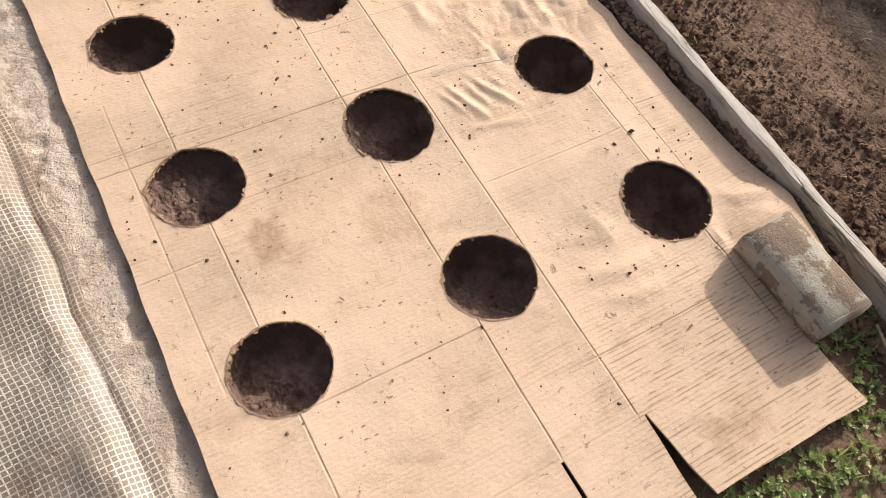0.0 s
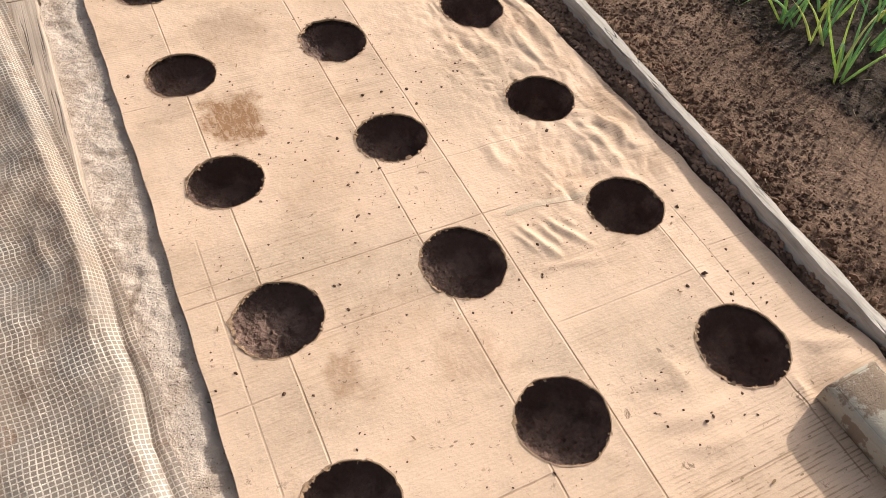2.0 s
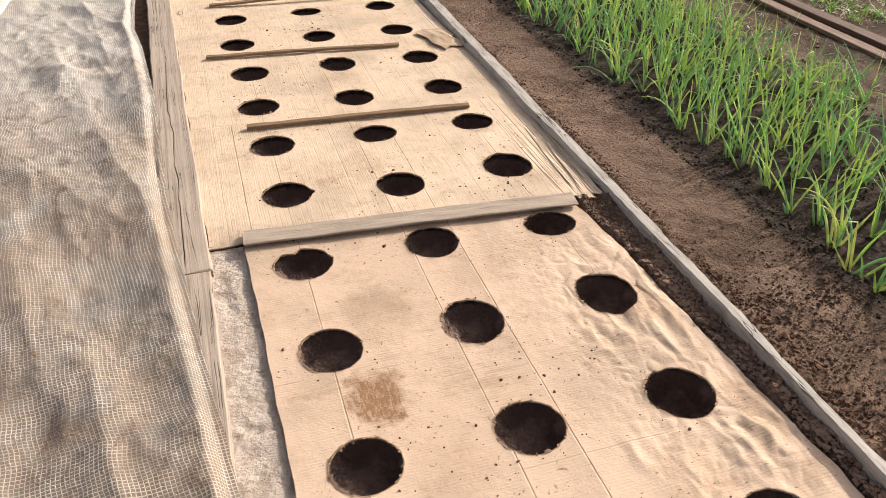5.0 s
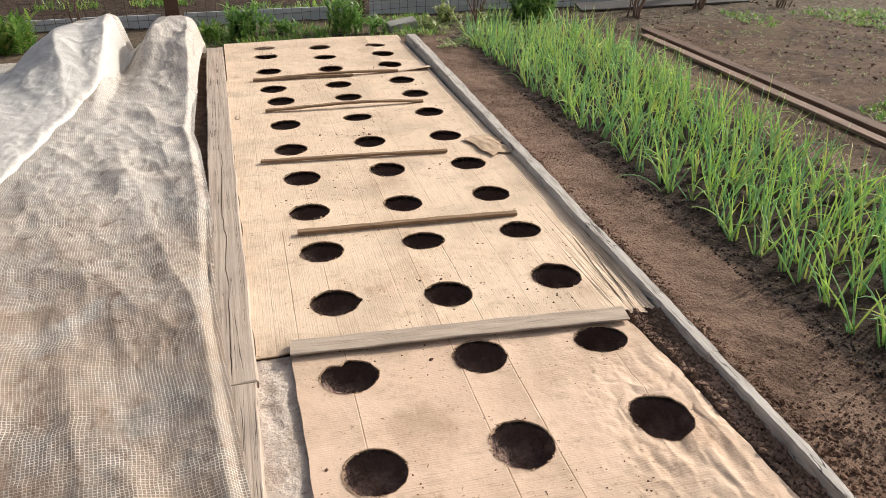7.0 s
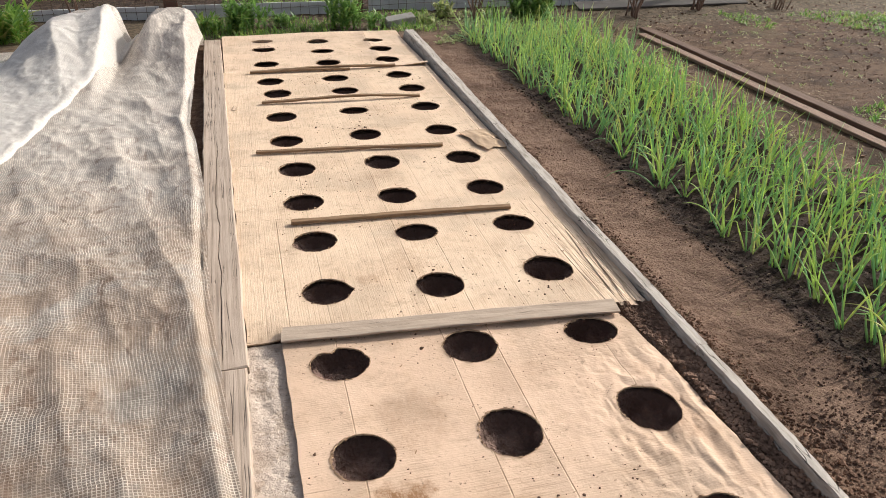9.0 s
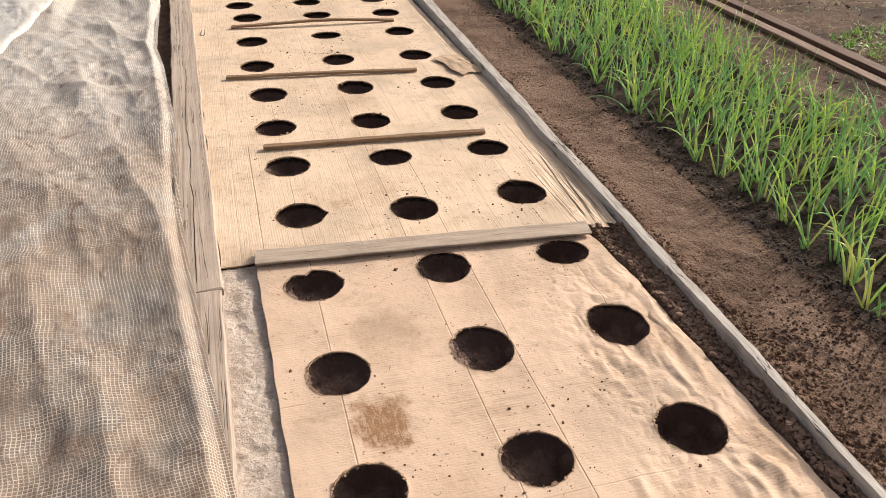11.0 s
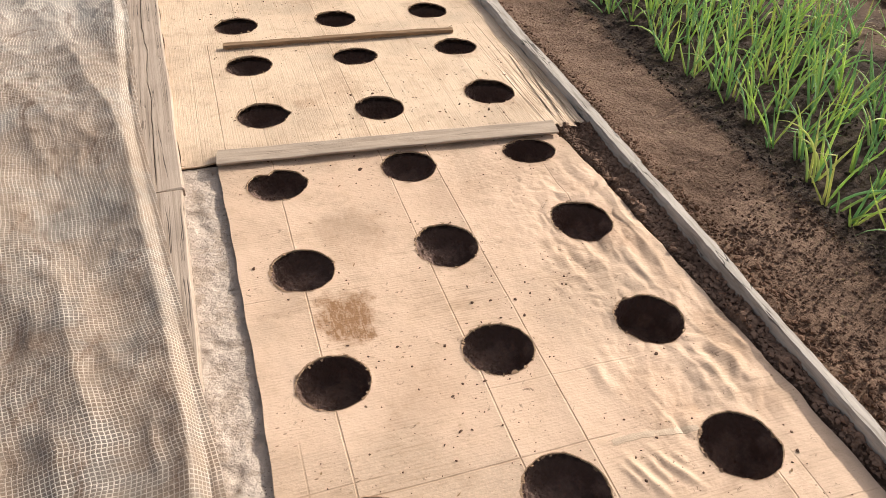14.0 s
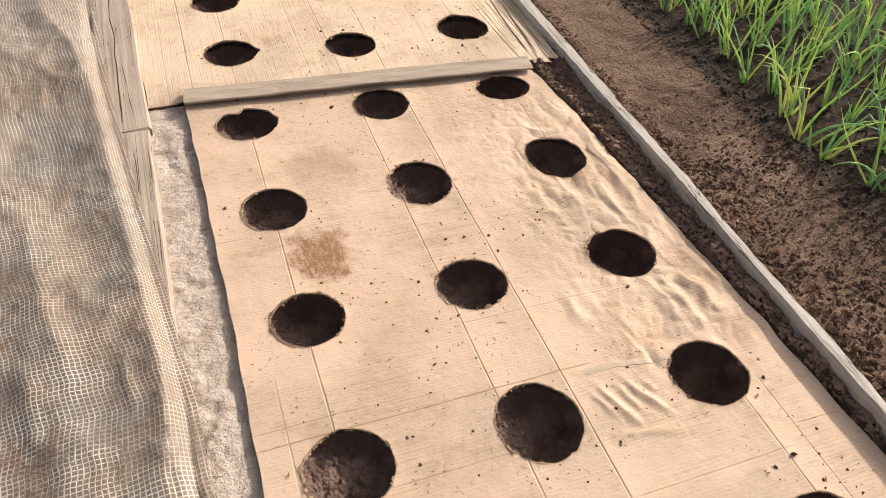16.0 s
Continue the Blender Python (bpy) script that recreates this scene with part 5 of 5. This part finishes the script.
# ---- boards lying beyond the onions ----
for name, y0, y1, x0, x1, w, th, z, mat, label in (
        ("long_board", 0.2, 3.845, 3.127, 3.190, 0.075, 0.020, -0.042, M_WOOD_RAIL_PALE, "long worn wooden board lying on the soil, pale on top"),
        ("long_board", 0.2, 4.05, 3.262, 3.318, 0.085, 0.026, -0.042, M_WOOD_RAIL, "long dark brown wooden board lying on the soil")):
    ob = new(name, board_mesh(name, y1 - y0, w, th, mat, "y", int(x0 * 100), 0.002, 0.004, 90))
    ob.matrix_basis = pose(x0, y0, z, 0, 0, math.degrees(math.atan2(x0 - x1, y1 - y0)))
    tagged(ob, label, "board", "boards beyond the onions")

# ---- fence at the far end ----
FY = 5.25


def slate(x0, x1, z0, z1, dy, seed, label):
    """A low sheet of slate standing on edge, its top line a little wavy."""
    n = 40
    v, f = [], []
    for i in range(n + 1):
        s = i / n
        x = x0 + (x1 - x0) * s
        t = z1 + 0.012 * (float(fbm(x * 4, 0.5, 3, seed)) - 0.5)
        for yy, z in ((0, z0), (0, z1 - 0.05), (-0.006, z1 - 0.045), (-0.006, t), (0.012, t), (0.012, z0)):
            v.append((x, FY + dy + yy, z))
    for i in range(n):
        for j in range(6):
            j2 = (j + 1) % 6
            f.append((i * 6 + j, (i + 1) * 6 + j, (i + 1) * 6 + j2, i * 6 + j2))
    f.append(tuple(range(6)))
    f.append(tuple(n * 6 + j for j in range(6))[::-1])
    ob = new("slate_sheet", raw_mesh("slate_sheet", v, f, M_SLATE, False))
    return tagged(ob, label, "slate sheet", "slate sheets along the fence")


slate(-3.4, -0.72, -0.2, 0.055, 0.03, 3, "grey slate sheet on edge at the foot of the fence")
slate(-0.52, 0.972, -0.2, 0.065, 0.0, 5, "grey slate sheet on edge at the foot of the fence")
slate(1.128, 2.11, -0.2, 0.11, 0.02, 7, "bluish grey slate sheet on edge at the fence foot")
slate(2.13, 4.45, -0.2, 0.15, 0.05, 9, "grey slate sheet on edge at the foot of the fence")
slab = new("leaning_slab", board_mesh("leaning_slab", 1.9, 0.17, 0.018, M_SLAB, "x", 4, 0.003, 0.003))
slab.matrix_basis = pose(3.13, 5.06, -0.02, 14, 0, 2)
tagged(slab, "grey flat slab lying against the foot of the fence", "slab")

fence = empty("wire_fence", pose(0, FY - 0.05, 0))
tagged(fence, "rusty wire mesh fence with rectangular openings", "fence")
vw = tube([(0, 0, -0.06), (0, 0, 0.5), (0, 0, 1.3)], [0.0019] * 3, 5)
vertical = raw_mesh("upright_wire", *vw, M_WIRE)
for i in range(-42, 78):
    part("upright_wire", vertical, fence, m=pose(i * 0.082 + 0.004 * math.sin(i * 2.3), 0, 0, 0, 0.8 * math.sin(i * 1.7), 0))
for z in (0.03, 0.10, 0.19, 0.30, 0.42, 0.56, 0.72, 0.9, 1.1, 1.28):
    pts = [(-3.4 + 0.2 * i, 0.003, z + 0.008 * math.sin(i * 1.3 + z * 20)) for i in range(49)]
    part("cross_wire", raw_mesh("cross_wire", *tube(pts, [0.0019] * 49, 5), M_WIRE), fence)
for x, w, h in ((-0.62, 0.118, 1.4), (1.045, 0.062, 1.4), (4.52, 0.08, 1.4), (-3.45, 0.08, 1.4)):
    bm = bmesh.new()
    bmesh.ops.create_cube(bm, size=1, matrix=Matrix.Translation((0, 0, h / 2 - 0.3)) @ Matrix.Diagonal((w, w * 0.8, h, 1)))
    bmesh.ops.bevel(bm, geom=bm.edges[:], offset=0.006, segments=2, affect="EDGES")
    ob = new("fence_post", bm_mesh("fence_post", bm, M_POST))
    ob.matrix_basis = pose(x, FY + 0.03, 0, 0, 0.6, 4)
    tagged(ob, "square brown wooden fence post", "post", "posts of the wire fence")

bm = bmesh.new()
bmesh.ops.create_cube(bm, size=1, matrix=Matrix.Diagonal((0.25, 0.11, 0.075, 1)))
bmesh.ops.bevel(bm, geom=bm.edges[:], offset=0.005, segments=2, affect="EDGES")
far_block = new("brick", bm_mesh("brick", bm, mat_concrete("pale_grey_block", (0.36, 0.34, 0.30), 0.4, 0.3)))
far_block.matrix_basis = pose(1.278, 4.535, 0.01, 12, -7, 6)
tagged(far_block, "pale grey block lying tilted among weeds behind the bed", "brick")


# ---- plants ----
def leaf_shape(g, rnd, base, az, lean, length, width, droop=0.6, segs=3):
    """One blade with a folded middle, its root at base."""
    left, mid, right = [], [], []
    x = z = 0.0
    ang = lean
    ca, sa = math.cos(az), math.sin(az)
    for i in range(segs + 1):
        s = i / segs
        w = width * 0.5 * (math.sin(math.pi * min(0.97, 0.12 + 0.86 * s)) ** 0.8)
        c = Vector((base[0] + x * ca, base[1] + x * sa, base[2] + z))
        side = Vector((-sa, ca, 0)) * w
        up = Vector((0, 0, w * 0.35))
        left.append(c + side + up)
        mid.append(c)
        right.append(c - side + up)
        x += math.sin(ang) * length / segs
        z += math.cos(ang) * length / segs
        ang += droop / segs
    n = segs + 1
    f = []
    for i in range(segs):
        f.append((i, n + i, n + i + 1, i + 1))
        f.append((n + i, 2 * n + i, 2 * n + i + 1, n + i + 1))
    g.add(left + mid + right, f)


def tuft(name, x, y, radius, height, count, mat, label, category, group, width=0.012, bushy=0.5, stems=10):
    """A clump of stalks, each set with narrow leaves."""
    rnd = random.Random(int(x * 1000) + int(y * 77))
    g = Gather()
    stalk = Gather()
    gz = -0.06
    for s in range(stems):
        a, q = rnd.uniform(0, 6.28), radius * math.sqrt(rnd.random()) * 0.6
        bx, by = x + q * math.cos(a), y + q * math.sin(a)
        lean, az = rnd.uniform(0.0, 0.55), rnd.uniform(0, 6.28)
        hh = height * rnd.uniform(0.55, 1.05)
        pts = [(bx + math.sin(lean) * hh * t * t * math.cos(az), by + math.sin(lean) * hh * t * t * math.sin(az), gz + hh * t) for t in (0, 0.33, 0.66, 1)]
        stalk.add(*tube(pts, [0.004, 0.0032, 0.0024, 0.001], 5))
        for _ in range(count // stems):
            t = rnd.random() ** 0.8
            p = (bx + math.sin(lean) * hh * t * t * math.cos(az), by + math.sin(lean) * hh * t * t * math.sin(az), gz + hh * t)
            leaf_shape(g, rnd, p, rnd.uniform(0, 6.28), rnd.uniform(0.3, 1.3), rnd.uniform(0.5, 1.2) * radius * bushy, width * rnd.uniform(0.6, 1.2), rnd.uniform(0.2, 1.0))
    base = empty(name, pose(0, 0, 0))
    part("foliage", g.mesh("foliage", mat), base)
    part("stalks", stalk.mesh("stalks", mat), base)
    return tagged(base, label, category, group)


tuft("leafy_weed", -0.003, 4.576, 0.26, 0.26, 700, M_BUSH, "dense green weed clump by the end of the bed", "weed", "weeds along the fence", 0.02, 0.35, 26)
tuft("leafy_weed", 0.322, 4.715, 0.14, 0.13, 260, M_BUSH, "low green weed clump by the end of the bed", "weed", "weeds along the fence", 0.018, 0.45, 12)
tuft("leafy_weed", 0.814, 4.610, 0.24, 0.36, 800, M_BUSH, "tall bushy green weed by the fence", "weed", "weeds along the fence", 0.02, 0.32, 26)
tuft("leafy_weed", 1.073, 4.513, 0.12, 0.14, 220, M_BUSH, "low green weed clump by the end of the bed", "weed", "weeds along the fence", 0.018, 0.45, 10)
tuft("leafy_weed", -0.277, 4.652, 0.13, 0.13, 240, M_GRASS, "small green tuft beside the film heap", "weed", "weeds along the fence", 0.014, 0.6, 12)
tuft("leafy_bush", 2.569, 4.793, 0.34, 0.26, 1300, M_BUSH, "dark green dense low bush by the fence", "bush", "", 0.03, 0.24, 40)
tuft("leafy_weed", -1.742, 4.527, 0.24, 0.24, 700, M_GRASS, "lush bright green clump beside the film heap", "weed", "weeds along the fence", 0.022, 0.5, 24)
tuft("leafy_weed", 1.768, 4.889, 0.16, 0.16, 160, M_WEED, "pale broad-leaved weed by the fence", "weed", "weeds along the fence", 0.035, 0.4, 10)
tuft("leafy_weed", 1.519, 4.517, 0.10, 0.10, 160, M_WEED, "small yellowish green weed behind the bed", "weed", "weeds along the fence", 0.016, 0.5, 10)
tuft("leafy_weed", 2.159, 4.767, 0.08, 0.15, 70, M_GRASS, "small upright green tuft by the fence", "weed", "weeds along the fence", 0.009, 1.0, 9)


def canes(x, y, height, count, seed, label):
    rnd = random.Random(seed)
    base = empty("cane_shrub")
    tagged(base, label, "shrub", "bare shrubs by the fence")
    for _ in range(count):
        az, lean = rnd.uniform(0, 6.28), rnd.uniform(0.05, 0.6)
        hh = height * rnd.uniform(0.6, 1.1)
        q = rnd.uniform(0, 0.06)
        bx, by = x + q * math.cos(az), y + q * math.sin(az)
        pts = []
        for i in range(7):
            t = i / 6
            wig = 0.02 * math.sin(t * 9 + az)
            pts.append((bx + (math.sin(lean) * hh * t ** 1.3 + wig) * math.cos(az), by + (math.sin(lean) * hh * t ** 1.3) * math.sin(az) + wig, -0.07 + hh * t))
        r0 = rnd.uniform(0.006, 0.011)
        part("cane", raw_mesh("cane", *tube(pts, [r0 * (1 - 0.75 * i / 6) for i in range(7)], 6), M_CANE), base)
    return base


canes(2.005, 4.816, 0.55, 9, 1, "clump of bare reddish brown canes by the fence")
canes(3.512, 4.637, 0.6, 10, 2, "bare brown branching shrub by the fence")
canes(4.311, 4.844, 0.6, 10, 3, "bare brown branching shrub by the fence")
canes(5.188, 4.726, 0.55, 9, 4, "bare brown branching shrub by the fence")
canes(-1.353, 5.053, 0.5, 6, 6, "thin dry canes behind the film heap")


def scatter_weeds(name, spots, mat, label, size, width, blades, upright, seed):
    rnd = random.Random(seed)
    g = Gather()
    heights = ground_z([q[0] for q in spots], [q[1] for q in spots]) - 0.004
    for (x, y), z in zip(spots, heights):
        for _ in range(rnd.randint(*blades)):
            leaf_shape(g, rnd, (x + rnd.gauss(0, size * 0.25), y + rnd.gauss(0, size * 0.25), z), rnd.uniform(0, 6.28), rnd.uniform(*upright), size * rnd.uniform(0.4, 1.1), width * rnd.uniform(0.6, 1.2), rnd.uniform(0.1, 0.9), 2)
    ob = new(name, g.mesh(name, mat))
    return tagged(ob, label, "weeds", kind="stuff")


rnd = random.Random(11)
near_spots = [(x, y) for x, y in ((rnd.uniform(0.45, 1.5), rnd.uniform(-2.55, -1.93)) for _ in range(1900)) if vnoise(x * 9, y * 9, 3) > 0.3 and (y < -2.06 or x > 0.96)]
scatter_weeds("low_weeds", near_spots, M_WEED, "low creeping green weeds with small leaves at the corner of the cardboard", 0.013, 0.008, (6, 11), (0.3, 1.4), 12)
scatter_weeds("grass_blades", near_spots[::7], M_GRASS, "thin green grass blades at the corner of the cardboard", 0.045, 0.0025, (3, 7), (0.3, 1.3), 13)
far_spots = [(x, y) for x, y in ((rnd.uniform(1.3, 2.5), rnd.uniform(3.75, 5.1)) for _ in range(900)) if vnoise(x * 5, y * 5, 4) > 0.5 - 0.25 * (y - 4)]
scatter_weeds("low_weeds", far_spots, M_WEED, "low dull green weeds on the soil behind the bed", 0.04, 0.012, (3, 6), (0.5, 1.4), 14)
lawn = [(x, y) for x, y in ((rnd.uniform(3.4, 8.0), rnd.uniform(1.2, 7.0)) for _ in range(8000)) if vnoise(x * 1.6, y * 1.6, 6) > 0.66 + 0.25 * smooth(4.0, 4.6, y) - 0.42 * smooth(4.4, 5.4, x) * (1 - smooth(4.3, 4.8, y))]
scatter_weeds("patchy_grass", lawn, M_GRASS, "patchy yellowish green grass on the open soil", 0.06, 0.011, (3, 6), (0.4, 1.4), 15)
strip = [(x, y) for x, y in ((rnd.uniform(-0.45, 1.6), rnd.uniform(4.24, 5.1)) for _ in range(700)) if vnoise(x * 4, y * 4, 12) > 0.45]
scatter_weeds("tall_grass", strip, M_GRASS, "lush green grass and weeds between the bed and the fence", 0.075, 0.009, (3, 6), (0.1, 1.0), 18)
litter_spots = [(rnd.uniform(2.6, 6.5), rnd.uniform(0.3, 5.2)) for _ in range(3000)]
scatter_weeds("dry_litter", litter_spots, M_STRAW, "dry leaf and straw litter on the open soil", 0.04, 0.008, (1, 3), (1.1, 1.6), 19)
mid = [(rnd.uniform(2.55, 5.5), rnd.uniform(0.2, 4.6)) for _ in range(420)]
scatter_weeds("low_weeds", mid, M_WEED, "sparse small weeds on the open soil round the boards", 0.035, 0.008, (3, 6), (0.4, 1.4), 16)
behind = [(x, y) for x, y in ((rnd.uniform(-4.5, 5.0), rnd.uniform(5.4, 8.8)) for _ in range(3600)) if vnoise(x * 2, y * 2, 8) > 0.68]
scatter_weeds("patchy_grass", behind, M_GRASS, "green grass and weeds growing behind the fence", 0.10, 0.012, (4, 7), (0.1, 1.1), 17)


# ---- crumbs, straw and tape ----
def crumbs(name, count, where, size, mat, label, seed):
    nr = np.random.default_rng(seed)
    bm = bmesh.new()
    bmesh.ops.create_icosphere(bm, subdivisions=1, radius=1)
    vs = np.array([q.co[:] for q in bm.verts])
    fs = np.array([[q.index for q in t.verts] for t in bm.faces])
    bm.free()
    spots = np.concatenate([where(nr, count) for _ in range(4)], 1)
    spots = spots[:, spots[3] > 0][:, :count]
    n = spots.shape[1]
    s = size * spots[3] * np.exp(np.minimum(1.0, nr.normal(0, 0.5, n)))
    box = np.stack([s * nr.uniform(0.7, 1.2, n), s * nr.uniform(0.7, 1.2, n), s * nr.uniform(0.45, 0.9, n)], -1)
    q = vs[None] * (1 + 0.28 * nr.standard_normal((n, len(vs), 1))) * box[:, None]
    a = nr.uniform(0, 6.28, n)
    ca, sa = np.cos(a)[:, None], np.sin(a)[:, None]
    p = np.stack([q[..., 0] * ca - q[..., 1] * sa + spots[0][:, None], q[..., 0] * sa + q[..., 1] * ca + spots[1][:, None], q[..., 2] + (spots[2] + 0.2 * s)[:, None]], -1)
    f = (fs[None] + (np.arange(n) * len(vs))[:, None, None]).reshape(-1, 3)
    ob = new(name, raw_mesh(name, p.reshape(-1, 3).tolist(), f.tolist(), mat, False))
    return tagged(ob, label, "soil crumbs", kind="stuff")


def off_holes(x, y, room=0.0076):
    free = np.ones(len(x), bool)
    for hx, hy in HOLES.values():
        free &= (x - hx) ** 2 + (y - hy) ** 2 > room
    return free


def on_path(nr, n):
    x, y = nr.uniform(1.18, 1.62, n), nr.uniform(-2.2, 2.6, n)
    k = 0.45 + 1.1 * vnoise(x * 6, y * 6, 31) ** 2 + 0.9 * np.exp(-((x - 1.235) / 0.06) ** 2) + 0.4 * np.exp(-((x - 1.74) / 0.07) ** 2)
    k = (k + 0.5 * np.exp(-((x - 1.32) / 0.15) ** 2) * (y < -0.5)) * np.where((x > 1.30) & (x < 1.62) & (y > -0.6) & (nr.random(n) < 0.75), 0, 1)
    return np.stack([x, y, ground_z(x, y), k])


def in_gap(nr, n):
    x, y = nr.uniform(1.03, 1.17, n), nr.uniform(-2.1, -0.02, n)
    edge = np.array([right_a(q) for q in y])
    return np.stack([x, y, ground_z(x, y), np.where(x > edge + 0.006, 1.0, 0)])


def on_card(nr, n):
    x, y = nr.uniform(0.02, 1.05, n), nr.uniform(-1.9, 3.9, n)
    k = vnoise(x * 5, y * 5, 33) ** 2 * 1.6
    z = card_z(x, y, np.where(y < 0.03, 0.0, np.where(y < 3.06, 0.0058, 0.009)))
    return np.stack([x, y, z, np.where((k > 0.25) & off_holes(x, y), k, 0)])


def by_holes(nr, n):
    """Soil spilt round the cut-outs."""
    centres = np.array([HOLES[r, c] for r in range(9) for c in range(3)])
    at = centres[nr.integers(0, len(centres), n)]
    a, q = nr.uniform(0, 6.28, n), 0.086 + np.abs(nr.normal(0, 0.035, n))
    x, y = at[:, 0] + q * np.cos(a), at[:, 1] + q * np.sin(a)
    return np.stack([x, y, card_z(x, y, np.where(y < 0.03, 0.0, 0.0058)), np.where(off_holes(x, y) & (vnoise(x * 9, y * 9, 37) > 0.45), 1.0, 0)])


def in_onions(nr, n):
    # begins before the first row: dark crumbs deepen the band the onions shade
    x, y = 1.59 + 1.13 * nr.random(n) ** 1.5, nr.uniform(-1.3, 2.5, n)
    return np.stack([x, y, ground_z(x, y), np.ones(n)])


def on_open(nr, n):
    x, y = nr.uniform(2.65, 6.5, n), nr.uniform(0.3, 5.4, n)
    return np.stack([x, y, ground_z(x, y), 0.4 + 1.2 * vnoise(x * 2, y * 2, 35)])


crumbs("soil_crumbs", 15000, on_path, 0.0019, M_CRUMB, "loose brown soil crumbs and clods on the path", 41)
crumbs("soil_crumbs", 7000, in_gap, 0.0032, M_CRUMB_DRY_LIFTED, "brown crumbly soil between cardboard and board", 42)
crumbs("soil_crumbs", 3500, on_open, 0.0045, M_CRUMB, "brown clods on the open soil beyond the boards", 45)
crumbs("soil_crumbs", 1900, on_card, 0.0019, M_CRUMB, "scattered dark soil crumbs on the cardboard", 43)
crumbs("soil_crumbs", 320, by_holes, 0.0014, M_CRUMB, "dark soil crumbs spilt round the cut-outs", 46)
crumbs("soil_crumbs", 3600, in_onions, 0.0034, M_SOIL_DARK, "dark crumbly soil among the onions and in the band they shade", 44)

g = Gather()
rnd = random.Random(77)
for _ in range(150):
    x, y = rnd.uniform(1.2, 1.8), rnd.uniform(-2.1, 2.2)
    z, a, L = float(ground_z(x, y)) + 0.006, rnd.uniform(0, 6.28), rnd.uniform(0.006, 0.03)
    g.add(*tube([(x, y, z), (x + L * 0.5 * math.cos(a), y + L * 0.5 * math.sin(a), z + 0.003), (x + L * math.cos(a + 0.3), y + L * math.sin(a + 0.3), z)], [0.0007, 0.0009, 0.0005], 4))
tagged(new("straw_bits", g.mesh("straw_bits", M_STRAW)), "pale bits of dry straw on the soil path", "straw", kind="stuff")

# torn strip of tape beside a cut-out of the near sheet
n = 26
vt = []
for i in range(n + 1):
    s = i / n
    x, y = 0.655 + 0.186 * s, -1.176 - 0.010 * s + 0.004 * math.sin(s * 5)
    w = 0.0072 * (1 + 0.10 * math.sin(s * 31)) * (1 if 0.02 < s < 0.98 else 0.7)
    z = max(float(card_z(x, y + w, 0.0)), float(card_z(x, y, 0.0)), float(card_z(x, y - w, 0.0))) + 0.0006
    vt += [(x, y - w, z), (x, y, z + 0.0004), (x, y + w, z), (x, y + w, z - 0.004), (x, y - w, z - 0.004)]
ft = [(i * 5 + j, (i + 1) * 5 + j, (i + 1) * 5 + (j + 1) % 5, i * 5 + (j + 1) % 5) for i in range(n) for j in range(5)]
part("tape_strip", raw_mesh("tape_strip", vt, ft, mat_plain("old_brown_tape", (0.50, 0.37, 0.255), 0.5, 0.0, 0.3, 70), False), sheets[0], "torn strip of old brown packing tape")


# dead twig lying in the weeds by the brick
pts = [(1.095, -1.985, -0.006), (1.075, -2.02, 0.0), (1.06, -2.06, 0.002), (1.03, -2.10, -0.004), (1.01, -2.15, -0.01)]
tagged(new("twig", raw_mesh("twig", *tube(pts, [0.0028, 0.0032, 0.0026, 0.0028, 0.0016], 6), M_STRAW)), "thin dry pale twig lying among the weeds", "twig")

# crumpled torn paper over the edge of the ribbed sheet
n = 22
vt = []
for i in range(n + 1):
    for j in range(n + 1):
        u, v = i / n, j / n
        x = 1.095 + (u - 0.5) * (0.11 + 0.05 * v) + 0.05 * (0.5 - v) + 0.05 * (float(fbm(v * 6, u * 2, 3, 101)) - 0.5)
        y = 1.512 + (v - 0.5) * 0.27 + 0.07 * (float(fbm(u * 6, 3.3, 3, 103)) - 0.5) + 0.03 * u
        z = 0.0155 + 0.016 * float(fbm(u * 5, v * 5, 4, 105)) * (0.4 + math.sin(math.pi * u) * math.sin(math.pi * v))
        vt.append((x, y, z))
ft = [(i * (n + 1) + j, (i + 1) * (n + 1) + j, (i + 1) * (n + 1) + j + 1, i * (n + 1) + j + 1) for i in range(n) for j in range(n)]
m = len(vt)
vt += [(x, y, z - 0.0012) for x, y, z in vt]
ft += [tuple(i + m for i in q[::-1]) for q in ft]
tagged(new("torn_paper", raw_mesh("torn_paper", vt, ft, mat_plain("crumpled_brown_paper", (0.50, 0.355, 0.23), 0.8, 0.0, 0.25, 30))), "crumpled torn brown paper lying on the cardboard by the board", "paper")

# bits of dry leaf on the cardboard
g = Gather()
rnd = random.Random(91)
for _ in range(90):
    x, y = rnd.uniform(0.02, 1.0), rnd.uniform(-1.85, 2.6)
    if any((x - hx) ** 2 + (y - hy) ** 2 < 0.0075 for hx, hy in HOLES.values()):
        continue
    z = float(card_z(x, y, 0.0 if y < 0.03 else 0.0058)) + 0.0018
    leaf_shape(g, rnd, (x, y, z), rnd.uniform(0, 6.28), 1.45, rnd.uniform(0.005, 0.014), rnd.uniform(0.002, 0.005), 0.1, 3)
tagged(new("leaf_bits", g.mesh("leaf_bits", mat_plain("dry_leaf_bits", (0.24, 0.15, 0.075), 0.8, 0.0, 0.4, 60))), "small dry brown leaf bits scattered on the cardboard", "leaf litter", kind="stuff")
